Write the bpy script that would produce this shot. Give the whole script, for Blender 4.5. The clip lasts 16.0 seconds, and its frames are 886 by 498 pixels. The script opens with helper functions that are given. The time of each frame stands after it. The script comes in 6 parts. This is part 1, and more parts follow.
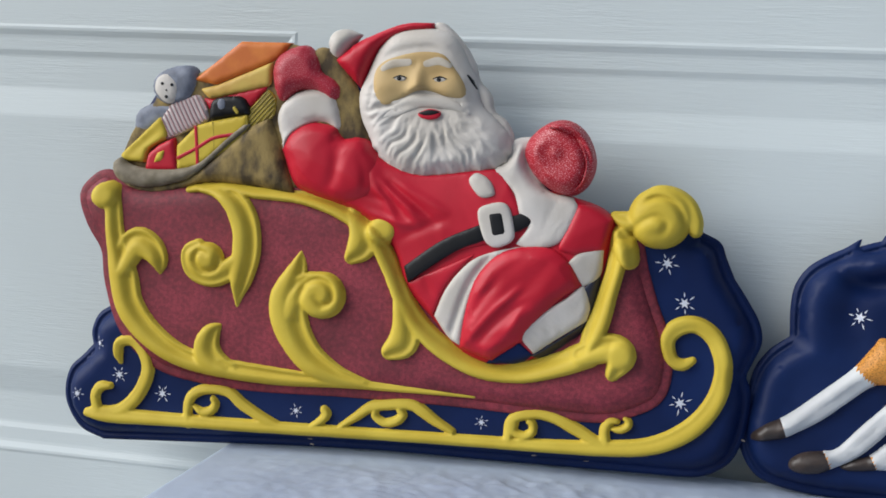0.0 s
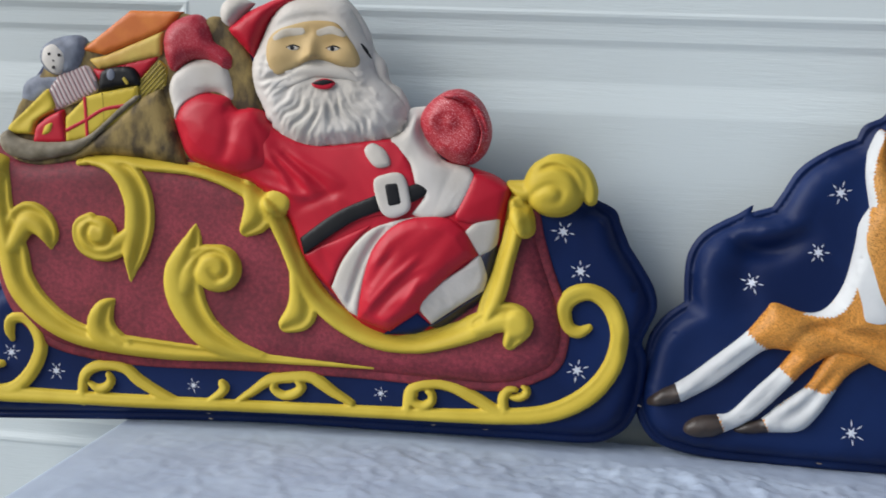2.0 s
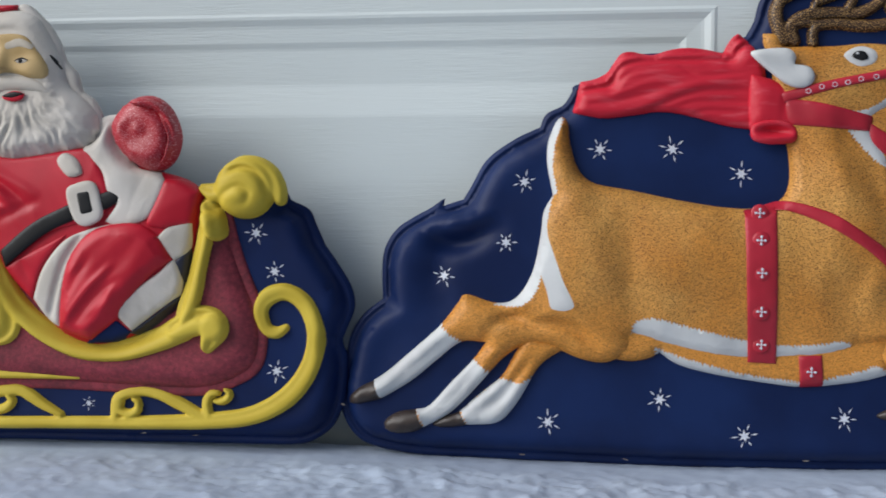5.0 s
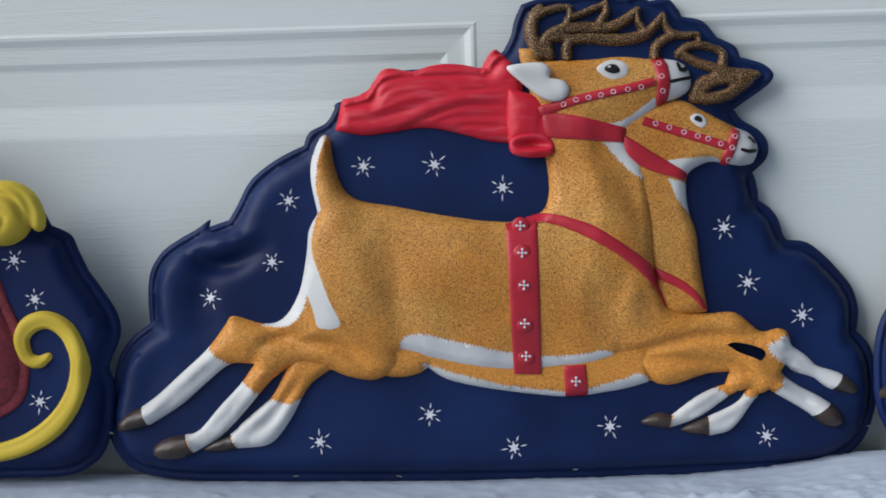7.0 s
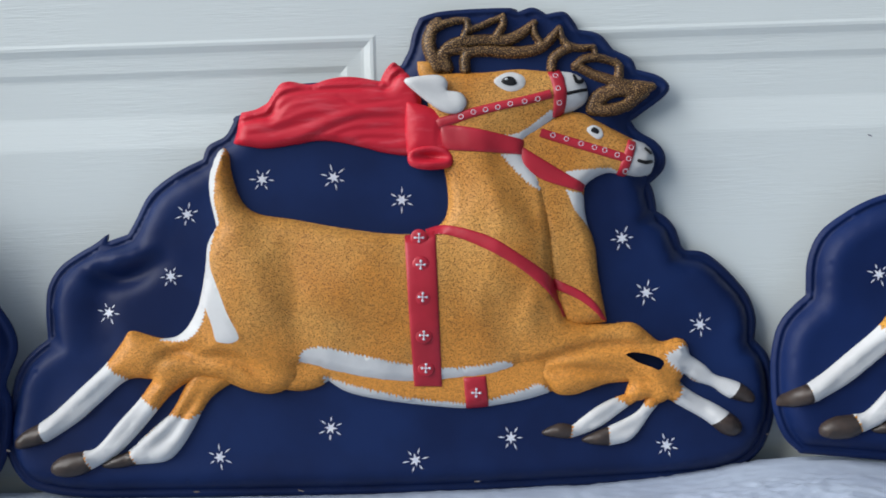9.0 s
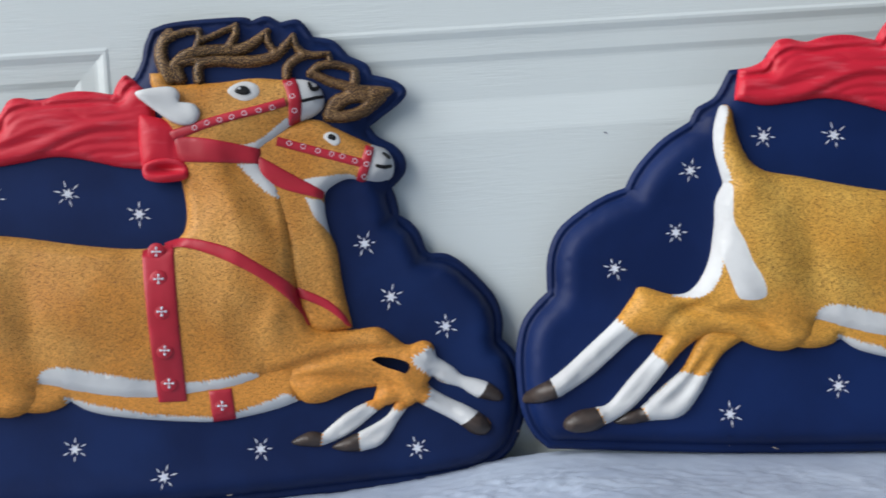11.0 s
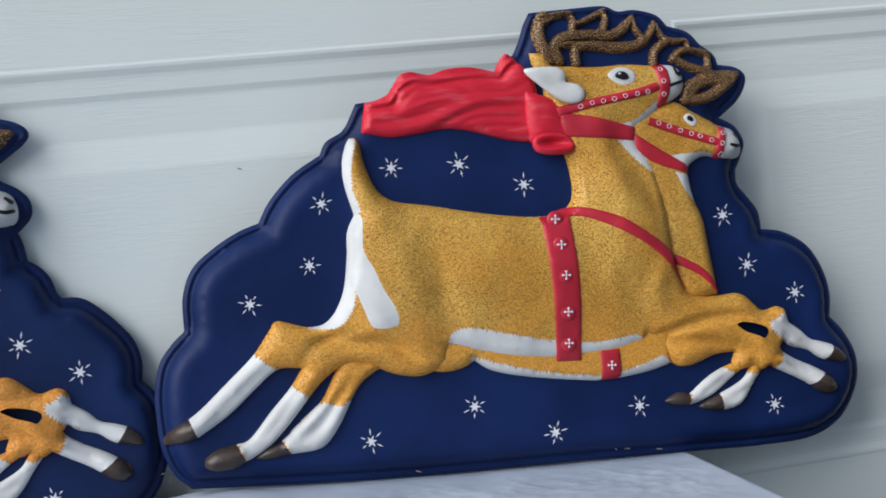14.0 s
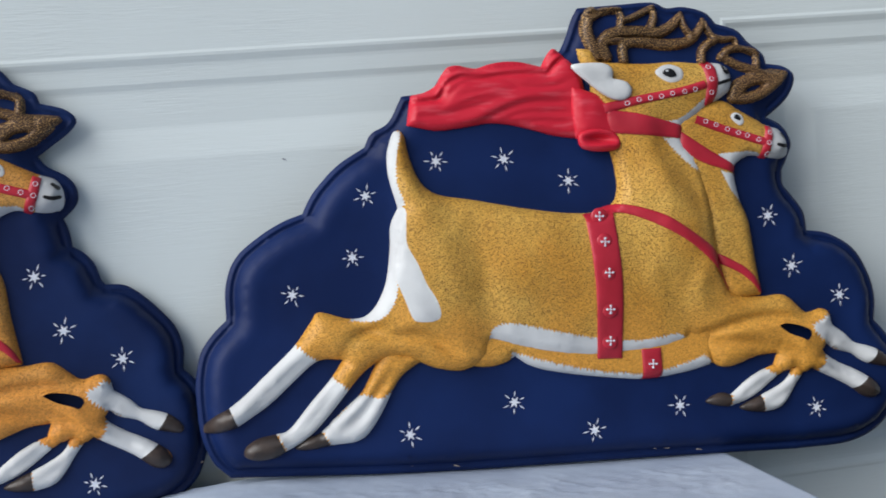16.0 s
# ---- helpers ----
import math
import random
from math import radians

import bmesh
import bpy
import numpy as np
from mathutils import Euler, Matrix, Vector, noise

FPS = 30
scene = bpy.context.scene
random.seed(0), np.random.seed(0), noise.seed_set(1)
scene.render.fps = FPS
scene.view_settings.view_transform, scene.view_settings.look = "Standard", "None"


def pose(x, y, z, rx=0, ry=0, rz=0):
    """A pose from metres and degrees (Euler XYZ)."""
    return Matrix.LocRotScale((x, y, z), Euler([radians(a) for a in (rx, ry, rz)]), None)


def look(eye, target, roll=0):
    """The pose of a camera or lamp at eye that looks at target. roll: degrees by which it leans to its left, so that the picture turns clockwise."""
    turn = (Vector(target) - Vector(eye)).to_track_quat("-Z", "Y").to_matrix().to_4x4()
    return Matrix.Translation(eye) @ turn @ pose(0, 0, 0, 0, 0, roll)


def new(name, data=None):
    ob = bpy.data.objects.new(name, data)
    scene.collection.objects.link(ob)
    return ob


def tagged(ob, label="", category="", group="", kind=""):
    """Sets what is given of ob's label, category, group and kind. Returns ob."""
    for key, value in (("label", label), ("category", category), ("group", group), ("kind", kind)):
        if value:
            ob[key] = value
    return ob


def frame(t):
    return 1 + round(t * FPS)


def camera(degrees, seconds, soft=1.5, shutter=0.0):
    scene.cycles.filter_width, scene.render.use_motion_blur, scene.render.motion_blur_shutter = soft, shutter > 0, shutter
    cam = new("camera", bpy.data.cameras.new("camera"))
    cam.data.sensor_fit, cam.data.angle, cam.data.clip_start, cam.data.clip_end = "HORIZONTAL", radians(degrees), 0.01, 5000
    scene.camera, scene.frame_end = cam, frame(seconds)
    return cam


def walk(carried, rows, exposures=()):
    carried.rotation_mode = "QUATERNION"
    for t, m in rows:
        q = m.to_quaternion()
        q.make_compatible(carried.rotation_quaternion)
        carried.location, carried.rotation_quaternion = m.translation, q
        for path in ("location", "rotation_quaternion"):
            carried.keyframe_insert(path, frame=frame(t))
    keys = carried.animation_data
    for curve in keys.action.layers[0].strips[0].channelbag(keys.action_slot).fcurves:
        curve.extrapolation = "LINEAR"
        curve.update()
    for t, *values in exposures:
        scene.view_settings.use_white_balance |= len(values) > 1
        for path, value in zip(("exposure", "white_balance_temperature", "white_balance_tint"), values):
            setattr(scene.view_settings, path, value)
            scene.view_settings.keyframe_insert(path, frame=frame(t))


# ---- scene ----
cam = camera(38.0, 16.0, soft=1.7, shutter=0.4)
# seconds, place in metres, turn in degrees (Euler XYZ)
ROWS = [
    (0.0, -0.1133, -1.3497, 1.1255, 83.39, -2.29, 13.54),
    (0.5, -0.1151, -1.3510, 1.1258, 83.35, -2.33, 13.42),
    (1.0, -0.1091, -1.3477, 1.1248, 83.18, -2.29, 13.17),
    (1.5, -0.1030, -1.3416, 1.1327, 82.47, -2.00, 11.20),
    (2.0, -0.0931, -1.3384, 1.1306, 81.99, -1.98, 9.84),
    (2.5, -0.0842, -1.3378, 1.1257, 81.54, -1.88, 8.42),
    (3.0, -0.0797, -1.3362, 1.1240, 81.63, -1.68, 7.16),
    (3.2, -0.0734, -1.3354, 1.1225, 81.88, -1.62, 6.06),
    (5.3, 0.2465, -1.2886, 1.0881, 84.20, 0.48, 9.79),
    (5.5, 0.2583, -1.2860, 1.0872, 84.37, 0.65, 8.99),
    (6.0, 0.2857, -1.2798, 1.0870, 84.59, 1.01, 6.92),
    (6.5, 0.3002, -1.2767, 1.0880, 84.61, 1.27, 4.91),
    (7.0, 0.3137, -1.2757, 1.0876, 84.71, 1.48, 3.60),
    (7.5, 0.3270, -1.2721, 1.0980, 84.58, 1.68, 2.71),
    (8.0, 0.3310, -1.2757, 1.0899, 85.22, 1.76, 1.84),
    (8.2, 0.3343, -1.2755, 1.0844, 85.48, 1.70, 1.84),
    (10.3, 0.4643, -1.2730, 1.0670, 85.92, 3.10, -0.49),
    (10.5, 0.4777, -1.2729, 1.0641, 86.02, 3.36, -1.42),
    (11.0, 0.5102, -1.2740, 1.0658, 85.89, 3.81, -3.56),
    (11.5, 0.5449, -1.2753, 1.0704, 85.49, 4.34, -5.99),
    (12.0, 0.5792, -1.2800, 1.0678, 85.56, 4.85, -8.48),
    (12.5, 0.6065, -1.2854, 1.0736, 85.09, 5.17, -10.55),
    (13.0, 0.6206, -1.2908, 1.0674, 85.41, 5.40, -12.41),
    (13.5, 0.6280, -1.2938, 1.0691, 85.88, 5.58, -13.01),
    (14.0, 0.6381, -1.2979, 1.0696, 85.94, 5.73, -14.12),
    (14.5, 0.6538, -1.3041, 1.0747, 85.64, 5.89, -14.49),
    (15.0, 0.6389, -1.2975, 1.0673, 85.93, 5.73, -15.24),
    (15.5, 0.6356, -1.2963, 1.0704, 85.87, 5.07, -14.23),
    (16.0, 0.6264, -1.2922, 1.0717, 85.76, 4.62, -12.69),
]
walk(cam, [(t, pose(x, y, z, rx, ry, rz)) for t, x, y, z, rx, ry, rz in ROWS],
     [(0.0, -0.02), (3.0, -0.05), (5.5, -0.16), (7.0, -0.17), (8.0, -0.02), (10.5, 0.06), (11.5, 0.03), (16.0, 0.01)])

# ---- world and light ----
world = bpy.data.worlds.new("sky")
scene.world = world
world.use_nodes = True
wn = world.node_tree.nodes
sky = wn.new("ShaderNodeTexSky")
sky.sky_type = "NISHITA"
sky.sun_disc = False
sky.sun_elevation, sky.sun_rotation = radians(39), radians(-128)
sky.air_density, sky.dust_density = 1.0, 2.0
wn["Background"].inputs["Strength"].default_value = 0.073
world.node_tree.links.new(sky.outputs["Color"], wn["Background"].inputs["Color"])
sun_data = bpy.data.lights.new("sun", "SUN")
sun_data.energy, sun_data.angle, sun_data.color = 3.45, radians(54), (0.97, 0.985, 1.0)
sun = new("sun", sun_data)
sun.matrix_world = look((-5.4, -2.5, 4.5), (0.2, 0.0, 1.0))
scene.view_settings.exposure = 0.0


# ---- materials ----
def material(name, colour, rough=0.5, metal=0.0, gloss=0.5, second=None, scale=40.0, spread=(0.4, 0.65), bump=0.0, bump_scale=200.0, stretch=(1, 1, 1), coat=0.0, detail=4.0):
    """Paint with a slow stain between two tones, a fine grain and fine relief."""
    m = bpy.data.materials.new(name)
    m.use_nodes = True
    n, l = m.node_tree.nodes, m.node_tree.links
    b = n["Principled BSDF"]
    b.inputs["Roughness"].default_value, b.inputs["Metallic"].default_value = rough, metal
    b.inputs["Coat Weight"].default_value, b.inputs["Specular IOR Level"].default_value = coat, gloss
    tc, mp = n.new("ShaderNodeTexCoord"), n.new("ShaderNodeMapping")
    mp.inputs["Scale"].default_value = stretch
    l.new(tc.outputs["Object"], mp.inputs["Vector"])
    t, ramp = n.new("ShaderNodeTexNoise"), n.new("ShaderNodeValToRGB")
    t.inputs["Scale"].default_value, t.inputs["Detail"].default_value = scale, detail
    l.new(mp.outputs["Vector"], t.inputs["Vector"])
    second = second or tuple(c * 0.86 for c in colour)
    ramp.color_ramp.elements[0].position, ramp.color_ramp.elements[1].position = spread
    ramp.color_ramp.elements[0].color, ramp.color_ramp.elements[1].color = (*second, 1), (*colour, 1)
    l.new(t.outputs["Fac"], ramp.inputs["Fac"])
    l.new(ramp.outputs["Color"], b.inputs["Base Color"])
    r = n.new("ShaderNodeMapRange")
    r.inputs["To Min"].default_value, r.inputs["To Max"].default_value = rough - 0.08, min(1.0, rough + 0.1)
    l.new(t.outputs["Fac"], r.inputs["Value"])
    l.new(r.outputs["Result"], b.inputs["Roughness"])
    if bump:
        f, u = n.new("ShaderNodeTexNoise"), n.new("ShaderNodeBump")
        f.inputs["Scale"].default_value, f.inputs["Detail"].default_value = bump_scale, 3.0
        u.inputs["Strength"].default_value, u.inputs["Distance"].default_value = bump, 0.001
        l.new(mp.outputs["Vector"], f.inputs["Vector"])
        l.new(f.outputs["Fac"], u.inputs["Height"])
        l.new(u.outputs["Normal"], b.inputs["Normal"])
    return m


def speckled(name, colour, second, dot, scale=260.0, size=0.32, rough=0.55, metal_dots=0.0, stain=14.0, spread=(0.35, 0.7), dent=0.0, long=1.0, patchy=0.0, legs=None, blotch=0.0):
    """Paint with a slow change of tone and small dabbed dots of another colour."""
    m = material(name, colour, rough, second=second, scale=stain, spread=spread, bump=0.25, bump_scale=350.0)
    n, l = m.node_tree.nodes, m.node_tree.links
    b = n["Principled BSDF"]
    base = b.inputs["Base Color"].links[0].from_socket
    if blotch:
        # rubbed and dusty places, a hand wide
        where, worn, tone, rub = n.new("ShaderNodeTexCoord"), n.new("ShaderNodeTexNoise"), n.new("ShaderNodeMapRange"), n.new("ShaderNodeMix")
        worn.inputs["Scale"].default_value, worn.inputs["Detail"].default_value, worn.inputs["Roughness"].default_value = 17.0, 5.0, 0.62
        tone.inputs["From Min"].default_value, tone.inputs["From Max"].default_value = 0.34, 0.68
        tone.inputs["To Min"].default_value, tone.inputs["To Max"].default_value = 1.0 - blotch, 1.0 + blotch
        rub.data_type, rub.blend_type, rub.inputs["Factor"].default_value = "RGBA", "MULTIPLY", 1.0
        l.new(where.outputs["Object"], worn.inputs["Vector"])
        l.new(worn.outputs["Fac"], tone.inputs["Value"])
        l.new(base, rub.inputs["A"])
        l.new(tone.outputs["Result"], rub.inputs["B"])
        base = rub.outputs["Result"]
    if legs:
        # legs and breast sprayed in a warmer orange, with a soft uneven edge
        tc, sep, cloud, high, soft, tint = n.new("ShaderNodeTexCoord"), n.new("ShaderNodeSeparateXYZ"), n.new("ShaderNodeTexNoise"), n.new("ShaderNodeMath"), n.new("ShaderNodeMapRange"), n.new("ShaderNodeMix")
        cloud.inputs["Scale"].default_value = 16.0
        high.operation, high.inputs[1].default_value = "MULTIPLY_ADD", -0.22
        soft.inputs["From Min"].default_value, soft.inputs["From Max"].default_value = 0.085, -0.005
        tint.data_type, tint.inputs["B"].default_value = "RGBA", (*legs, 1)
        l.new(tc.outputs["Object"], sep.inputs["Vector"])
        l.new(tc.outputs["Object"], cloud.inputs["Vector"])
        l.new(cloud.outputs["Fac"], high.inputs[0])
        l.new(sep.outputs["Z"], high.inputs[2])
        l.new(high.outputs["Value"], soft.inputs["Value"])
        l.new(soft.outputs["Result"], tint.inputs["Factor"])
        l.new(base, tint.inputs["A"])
        # fine yellow and brown mottle of the sprayed coat
        fine, tone, dab = n.new("ShaderNodeTexNoise"), n.new("ShaderNodeMapRange"), n.new("ShaderNodeMix")
        fine.inputs["Scale"].default_value, fine.inputs["Detail"].default_value = 330.0, 3.0
        tone.inputs["From Min"].default_value, tone.inputs["From Max"].default_value = 0.36, 0.64
        tone.inputs["To Min"].default_value, tone.inputs["To Max"].default_value = 0.88, 1.12
        dab.data_type, dab.blend_type, dab.inputs["Factor"].default_value = "RGBA", "MULTIPLY", 1.0
        l.new(tc.outputs["Object"], fine.inputs["Vector"])
        l.new(fine.outputs["Fac"], tone.inputs["Value"])
        l.new(tint.outputs["Result"], dab.inputs["A"])
        l.new(tone.outputs["Result"], dab.inputs["B"])
        base = dab.outputs["Result"]
    tc, v, mix, flat = n.new("ShaderNodeTexCoord"), n.new("ShaderNodeTexVoronoi"), n.new("ShaderNodeMix"), n.new("ShaderNodeMapping")
    flat.inputs["Rotation"].default_value = (math.pi / 2, 0, 0)
    flat.inputs["Scale"].default_value = (1.0, 1.0 / long, 1.0)
    v.voronoi_dimensions = "2D"
    warp, add = n.new("ShaderNodeTexNoise"), n.new("ShaderNodeMixRGB")
    warp.inputs["Scale"].default_value = 90.0
    add.blend_type, add.inputs["Fac"].default_value = "ADD", 0.003
    l.new(tc.outputs["Object"], warp.inputs["Vector"])
    l.new(tc.outputs["Object"], add.inputs["Color1"])
    l.new(warp.outputs["Color"], add.inputs["Color2"])
    v.inputs["Scale"].default_value = scale
    l.new(add.outputs["Color"], flat.inputs["Vector"])
    l.new(flat.outputs["Vector"], v.inputs["Vector"])
    ramp = n.new("ShaderNodeValToRGB")
    ramp.color_ramp.elements[0].position, ramp.color_ramp.elements[1].position = size * (0.55 if legs else 0.7), size
    ramp.color_ramp.elements[0].color, ramp.color_ramp.elements[1].color = (1, 1, 1, 1), (0, 0, 0, 1)
    if patchy:
        # dots of uneven size: some cells take a large one, some none
        w, k = n.new("ShaderNodeMath"), n.new("ShaderNodeMath")
        w.operation, w.inputs[1].default_value, w.inputs[2].default_value = "MULTIPLY_ADD", patchy * size, -0.45 * patchy * size
        k.operation = "ADD"
        sep = n.new("ShaderNodeSeparateColor")
        l.new(v.outputs["Color"], sep.inputs["Color"])
        l.new(sep.outputs["Red"], w.inputs[0])
        l.new(v.outputs["Distance"], k.inputs[0])
        l.new(w.outputs["Value"], k.inputs[1])
        l.new(k.outputs["Value"], ramp.inputs["Fac"])
    else:
        l.new(v.outputs["Distance"], ramp.inputs["Fac"])
    mix.data_type = "RGBA"
    dots = ramp.outputs["Color"]
    if legs:
        # fewer dabs show on the orange legs
        less, keep = n.new("ShaderNodeMath"), n.new("ShaderNodeMath")
        less.operation, less.inputs[1].default_value, less.inputs[2].default_value = "MULTIPLY_ADD", -0.55, 1.0
        keep.operation = "MULTIPLY"
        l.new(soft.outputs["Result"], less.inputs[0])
        l.new(less.outputs["Value"], keep.inputs[0])
        l.new(dots, keep.inputs[1])
        dots = keep.outputs["Value"]
    l.new(dots, mix.inputs["Factor"])
    l.new(base, mix.inputs["A"])
    mix.inputs["B"].default_value = (*dot, 1)
    l.new(mix.outputs["Result"], b.inputs["Base Color"])
    if dent:
        u = n.new("ShaderNodeBump")
        u.invert, u.inputs["Strength"].default_value, u.inputs["Distance"].default_value = True, dent, 0.0008
        l.new(ramp.outputs["Color"], u.inputs["Height"])
        l.new(b.inputs["Normal"].links[0].from_socket, u.inputs["Normal"])
        l.new(u.outputs["Normal"], b.inputs["Normal"])
    if metal_dots:
        g = n.new("ShaderNodeMath")
        g.operation, g.inputs[1].default_value = "MULTIPLY", metal_dots
        l.new(ramp.outputs["Color"], g.inputs[0])
        l.new(g.outputs["Value"], b.inputs["Metallic"])
    return m


NAVY = material("navy_paint", (0.005, 0.02, 0.098), 0.5, gloss=0.2, second=(0.003, 0.013, 0.068), scale=9.0, bump=0.15, bump_scale=220.0)
NAVY_DENT = material("navy_paint_worn", (0.006, 0.022, 0.098), 0.48, gloss=0.22, second=(0.0035, 0.013, 0.064), scale=9.0, bump=0.15, bump_scale=220.0)
MAROON = speckled("flocked_maroon", (0.3, 0.036, 0.055), (0.18, 0.02, 0.034), (0.09, 0.012, 0.022), 640.0, 0.2, 0.62, stain=210.0, spread=(0.34, 0.66), patchy=0.9, blotch=0.3)
YELLOW = material("yellow_paint", (0.69, 0.525, 0.065), 0.55, gloss=0.25, second=(0.61, 0.45, 0.048), scale=22.0, bump=0.15, bump_scale=300.0)
RED = material("red_paint", (0.6, 0.014, 0.036), 0.42, gloss=0.36, second=(0.5, 0.01, 0.028), scale=18.0, bump=0.12, bump_scale=160.0)
SCARF_RED = material("scuffed_red_paint", (0.66, 0.07, 0.1), 0.46, gloss=0.34, second=(0.59, 0.016, 0.038), scale=130.0, spread=(0.52, 0.74), bump=0.14, bump_scale=160.0, stretch=(0.18, 1.0, 1.0))
STRAP = material("strap_red_paint", (0.5, 0.018, 0.04), 0.42, second=(0.4, 0.014, 0.03), scale=25.0, bump=0.1, bump_scale=160.0)
WHITE = material("white_paint", (0.68, 0.645, 0.6), 0.55, gloss=0.3, second=(0.59, 0.55, 0.49), scale=16.0, bump=0.3, bump_scale=260.0)
LEG_WHITE = material("leg_white_paint", (0.68, 0.7, 0.7), 0.52, gloss=0.3, second=(0.58, 0.595, 0.6), scale=20.0, bump=0.15, bump_scale=180.0)
STAR_WHITE = material("star_white_paint", (0.78, 0.8, 0.84), 0.5, second=(0.62, 0.66, 0.76), scale=300.0)
SKIN = material("tan_paint", (0.6, 0.43, 0.2), 0.55, gloss=0.3, second=(0.54, 0.37, 0.16), scale=30.0, bump=0.1)
BLACK = material("black_paint", (0.012, 0.013, 0.015), 0.45, gloss=0.3, second=(0.008, 0.008, 0.01), scale=30.0)
BOOT = material("dark_blue_paint", (0.025, 0.03, 0.06), 0.45, second=(0.015, 0.018, 0.04), scale=30.0)
HOOF = material("hoof_brown_paint", (0.06, 0.042, 0.034), 0.4, second=(0.035, 0.026, 0.022), scale=60.0, bump=0.15)
GREY = material("grey_paint", (0.27, 0.3, 0.37), 0.6, second=(0.16, 0.18, 0.23), scale=70.0, bump=0.3)
ORANGE = material("orange_paint", (0.74, 0.22, 0.035), 0.5, second=(0.64, 0.16, 0.025), scale=40.0, bump=0.15)
OLIVE = material("olive_yellow_paint", (0.5, 0.38, 0.04), 0.55, second=(0.4, 0.3, 0.03), scale=60.0, bump=0.2)
GLITTER = speckled("red_glitter", (0.52, 0.012, 0.03), (0.4, 0.008, 0.02), (0.85, 0.45, 0.48), 640.0, 0.2, 0.4, patchy=1.0)
FROST = speckled("red_frosted", (0.5, 0.02, 0.045), (0.4, 0.014, 0.032), (0.7, 0.3, 0.33), 620.0, 0.18, 0.5, patchy=0.6)
BRONZE = speckled("bronze_glitter", (0.075, 0.034, 0.014), (0.04, 0.019, 0.009), (0.58, 0.35, 0.125), 560.0, 0.27, 0.5, 0.25, long=0.7, patchy=0.5)
SACKCLOTH = material("brown_sack_paint", (0.33, 0.235, 0.08), 0.75, second=(0.065, 0.044, 0.02), scale=46.0, spread=(0.38, 0.64), bump=0.5, bump_scale=260.0, stretch=(1.6, 1.0, 0.9), detail=10.0)
SACK_EDGE = material("grey_brown_paint", (0.3, 0.26, 0.19), 0.65, second=(0.16, 0.13, 0.08), scale=55.0, bump=0.3)
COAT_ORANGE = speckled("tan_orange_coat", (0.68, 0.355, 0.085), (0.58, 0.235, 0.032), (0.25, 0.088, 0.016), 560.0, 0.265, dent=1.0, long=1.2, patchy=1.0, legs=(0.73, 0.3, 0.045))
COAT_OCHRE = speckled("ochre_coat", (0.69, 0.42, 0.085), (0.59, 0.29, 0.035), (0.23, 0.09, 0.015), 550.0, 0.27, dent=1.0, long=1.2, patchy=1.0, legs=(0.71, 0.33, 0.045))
BARK = material("dark_olive_paint", (0.3, 0.23, 0.04), 0.6, second=(0.24, 0.18, 0.03), scale=60.0)
ROSE = material("rose_paint", (0.48, 0.31, 0.31), 0.6, second=(0.4, 0.24, 0.25), scale=60.0)
BROW = material("faded_cream_paint", (0.62, 0.56, 0.47), 0.6, second=(0.54, 0.47, 0.36), scale=60.0)
AMBER = material("amber_paint", (0.66, 0.47, 0.1), 0.55, second=(0.62, 0.38, 0.08), scale=40.0, bump=0.15)
PIN = material("pink_white_paint", (0.62, 0.55, 0.54), 0.55, second=(0.54, 0.45, 0.45), scale=50.0, bump=0.2)
BARE = material("bare_pale_plastic", (0.42, 0.38, 0.33), 0.6, second=(0.25, 0.2, 0.16), scale=200.0)


def grained_door():
    """White steel with a pressed wood grain that comes and goes in patches."""
    m = material("white_grained_steel", (0.735, 0.81, 0.81), 0.45, second=(0.69, 0.76, 0.765), scale=3.0, spread=(0.3, 0.7))
    n, l = m.node_tree.nodes, m.node_tree.links
    b = n["Principled BSDF"]
    tc, u = n.new("ShaderNodeTexCoord"), n.new("ShaderNodeBump")
    waves = []
    for scale, size, twist in (((9.0, 9.0, 150.0), 1.5, 0.6), ((30.0, 30.0, 330.0), 1.6, 0.3)):
        mp, t = n.new("ShaderNodeMapping"), n.new("ShaderNodeTexNoise")
        mp.inputs["Scale"].default_value = scale
        t.inputs["Scale"].default_value, t.inputs["Detail"].default_value, t.inputs["Distortion"].default_value = size, 4.0, twist
        l.new(tc.outputs["Object"], mp.inputs["Vector"])
        l.new(mp.outputs["Vector"], t.inputs["Vector"])
        waves.append(t)
    both, where, ramp, strong = n.new("ShaderNodeMath"), n.new("ShaderNodeTexNoise"), n.new("ShaderNodeMapRange"), n.new("ShaderNodeMapping")
    both.operation = "ADD"
    l.new(waves[0].outputs["Fac"], both.inputs[0])
    l.new(waves[1].outputs["Fac"], both.inputs[1])
    strong.inputs["Scale"].default_value = (1.0, 1.0, 2.6)
    where.inputs["Scale"].default_value, where.inputs["Detail"].default_value = 7.0, 3.0
    ramp.inputs["From Min"].default_value, ramp.inputs["From Max"].default_value = 0.38, 0.66
    ramp.inputs["To Min"].default_value, ramp.inputs["To Max"].default_value = 0.06, 0.45
    l.new(tc.outputs["Object"], strong.inputs["Vector"])
    l.new(strong.outputs["Vector"], where.inputs["Vector"])
    l.new(where.outputs["Fac"], ramp.inputs["Value"])
    l.new(ramp.outputs["Result"], u.inputs["Strength"])
    u.inputs["Distance"].default_value = 0.001
    l.new(both.outputs["Value"], u.inputs["Height"])
    l.new(u.outputs["Normal"], b.inputs["Normal"])
    return m


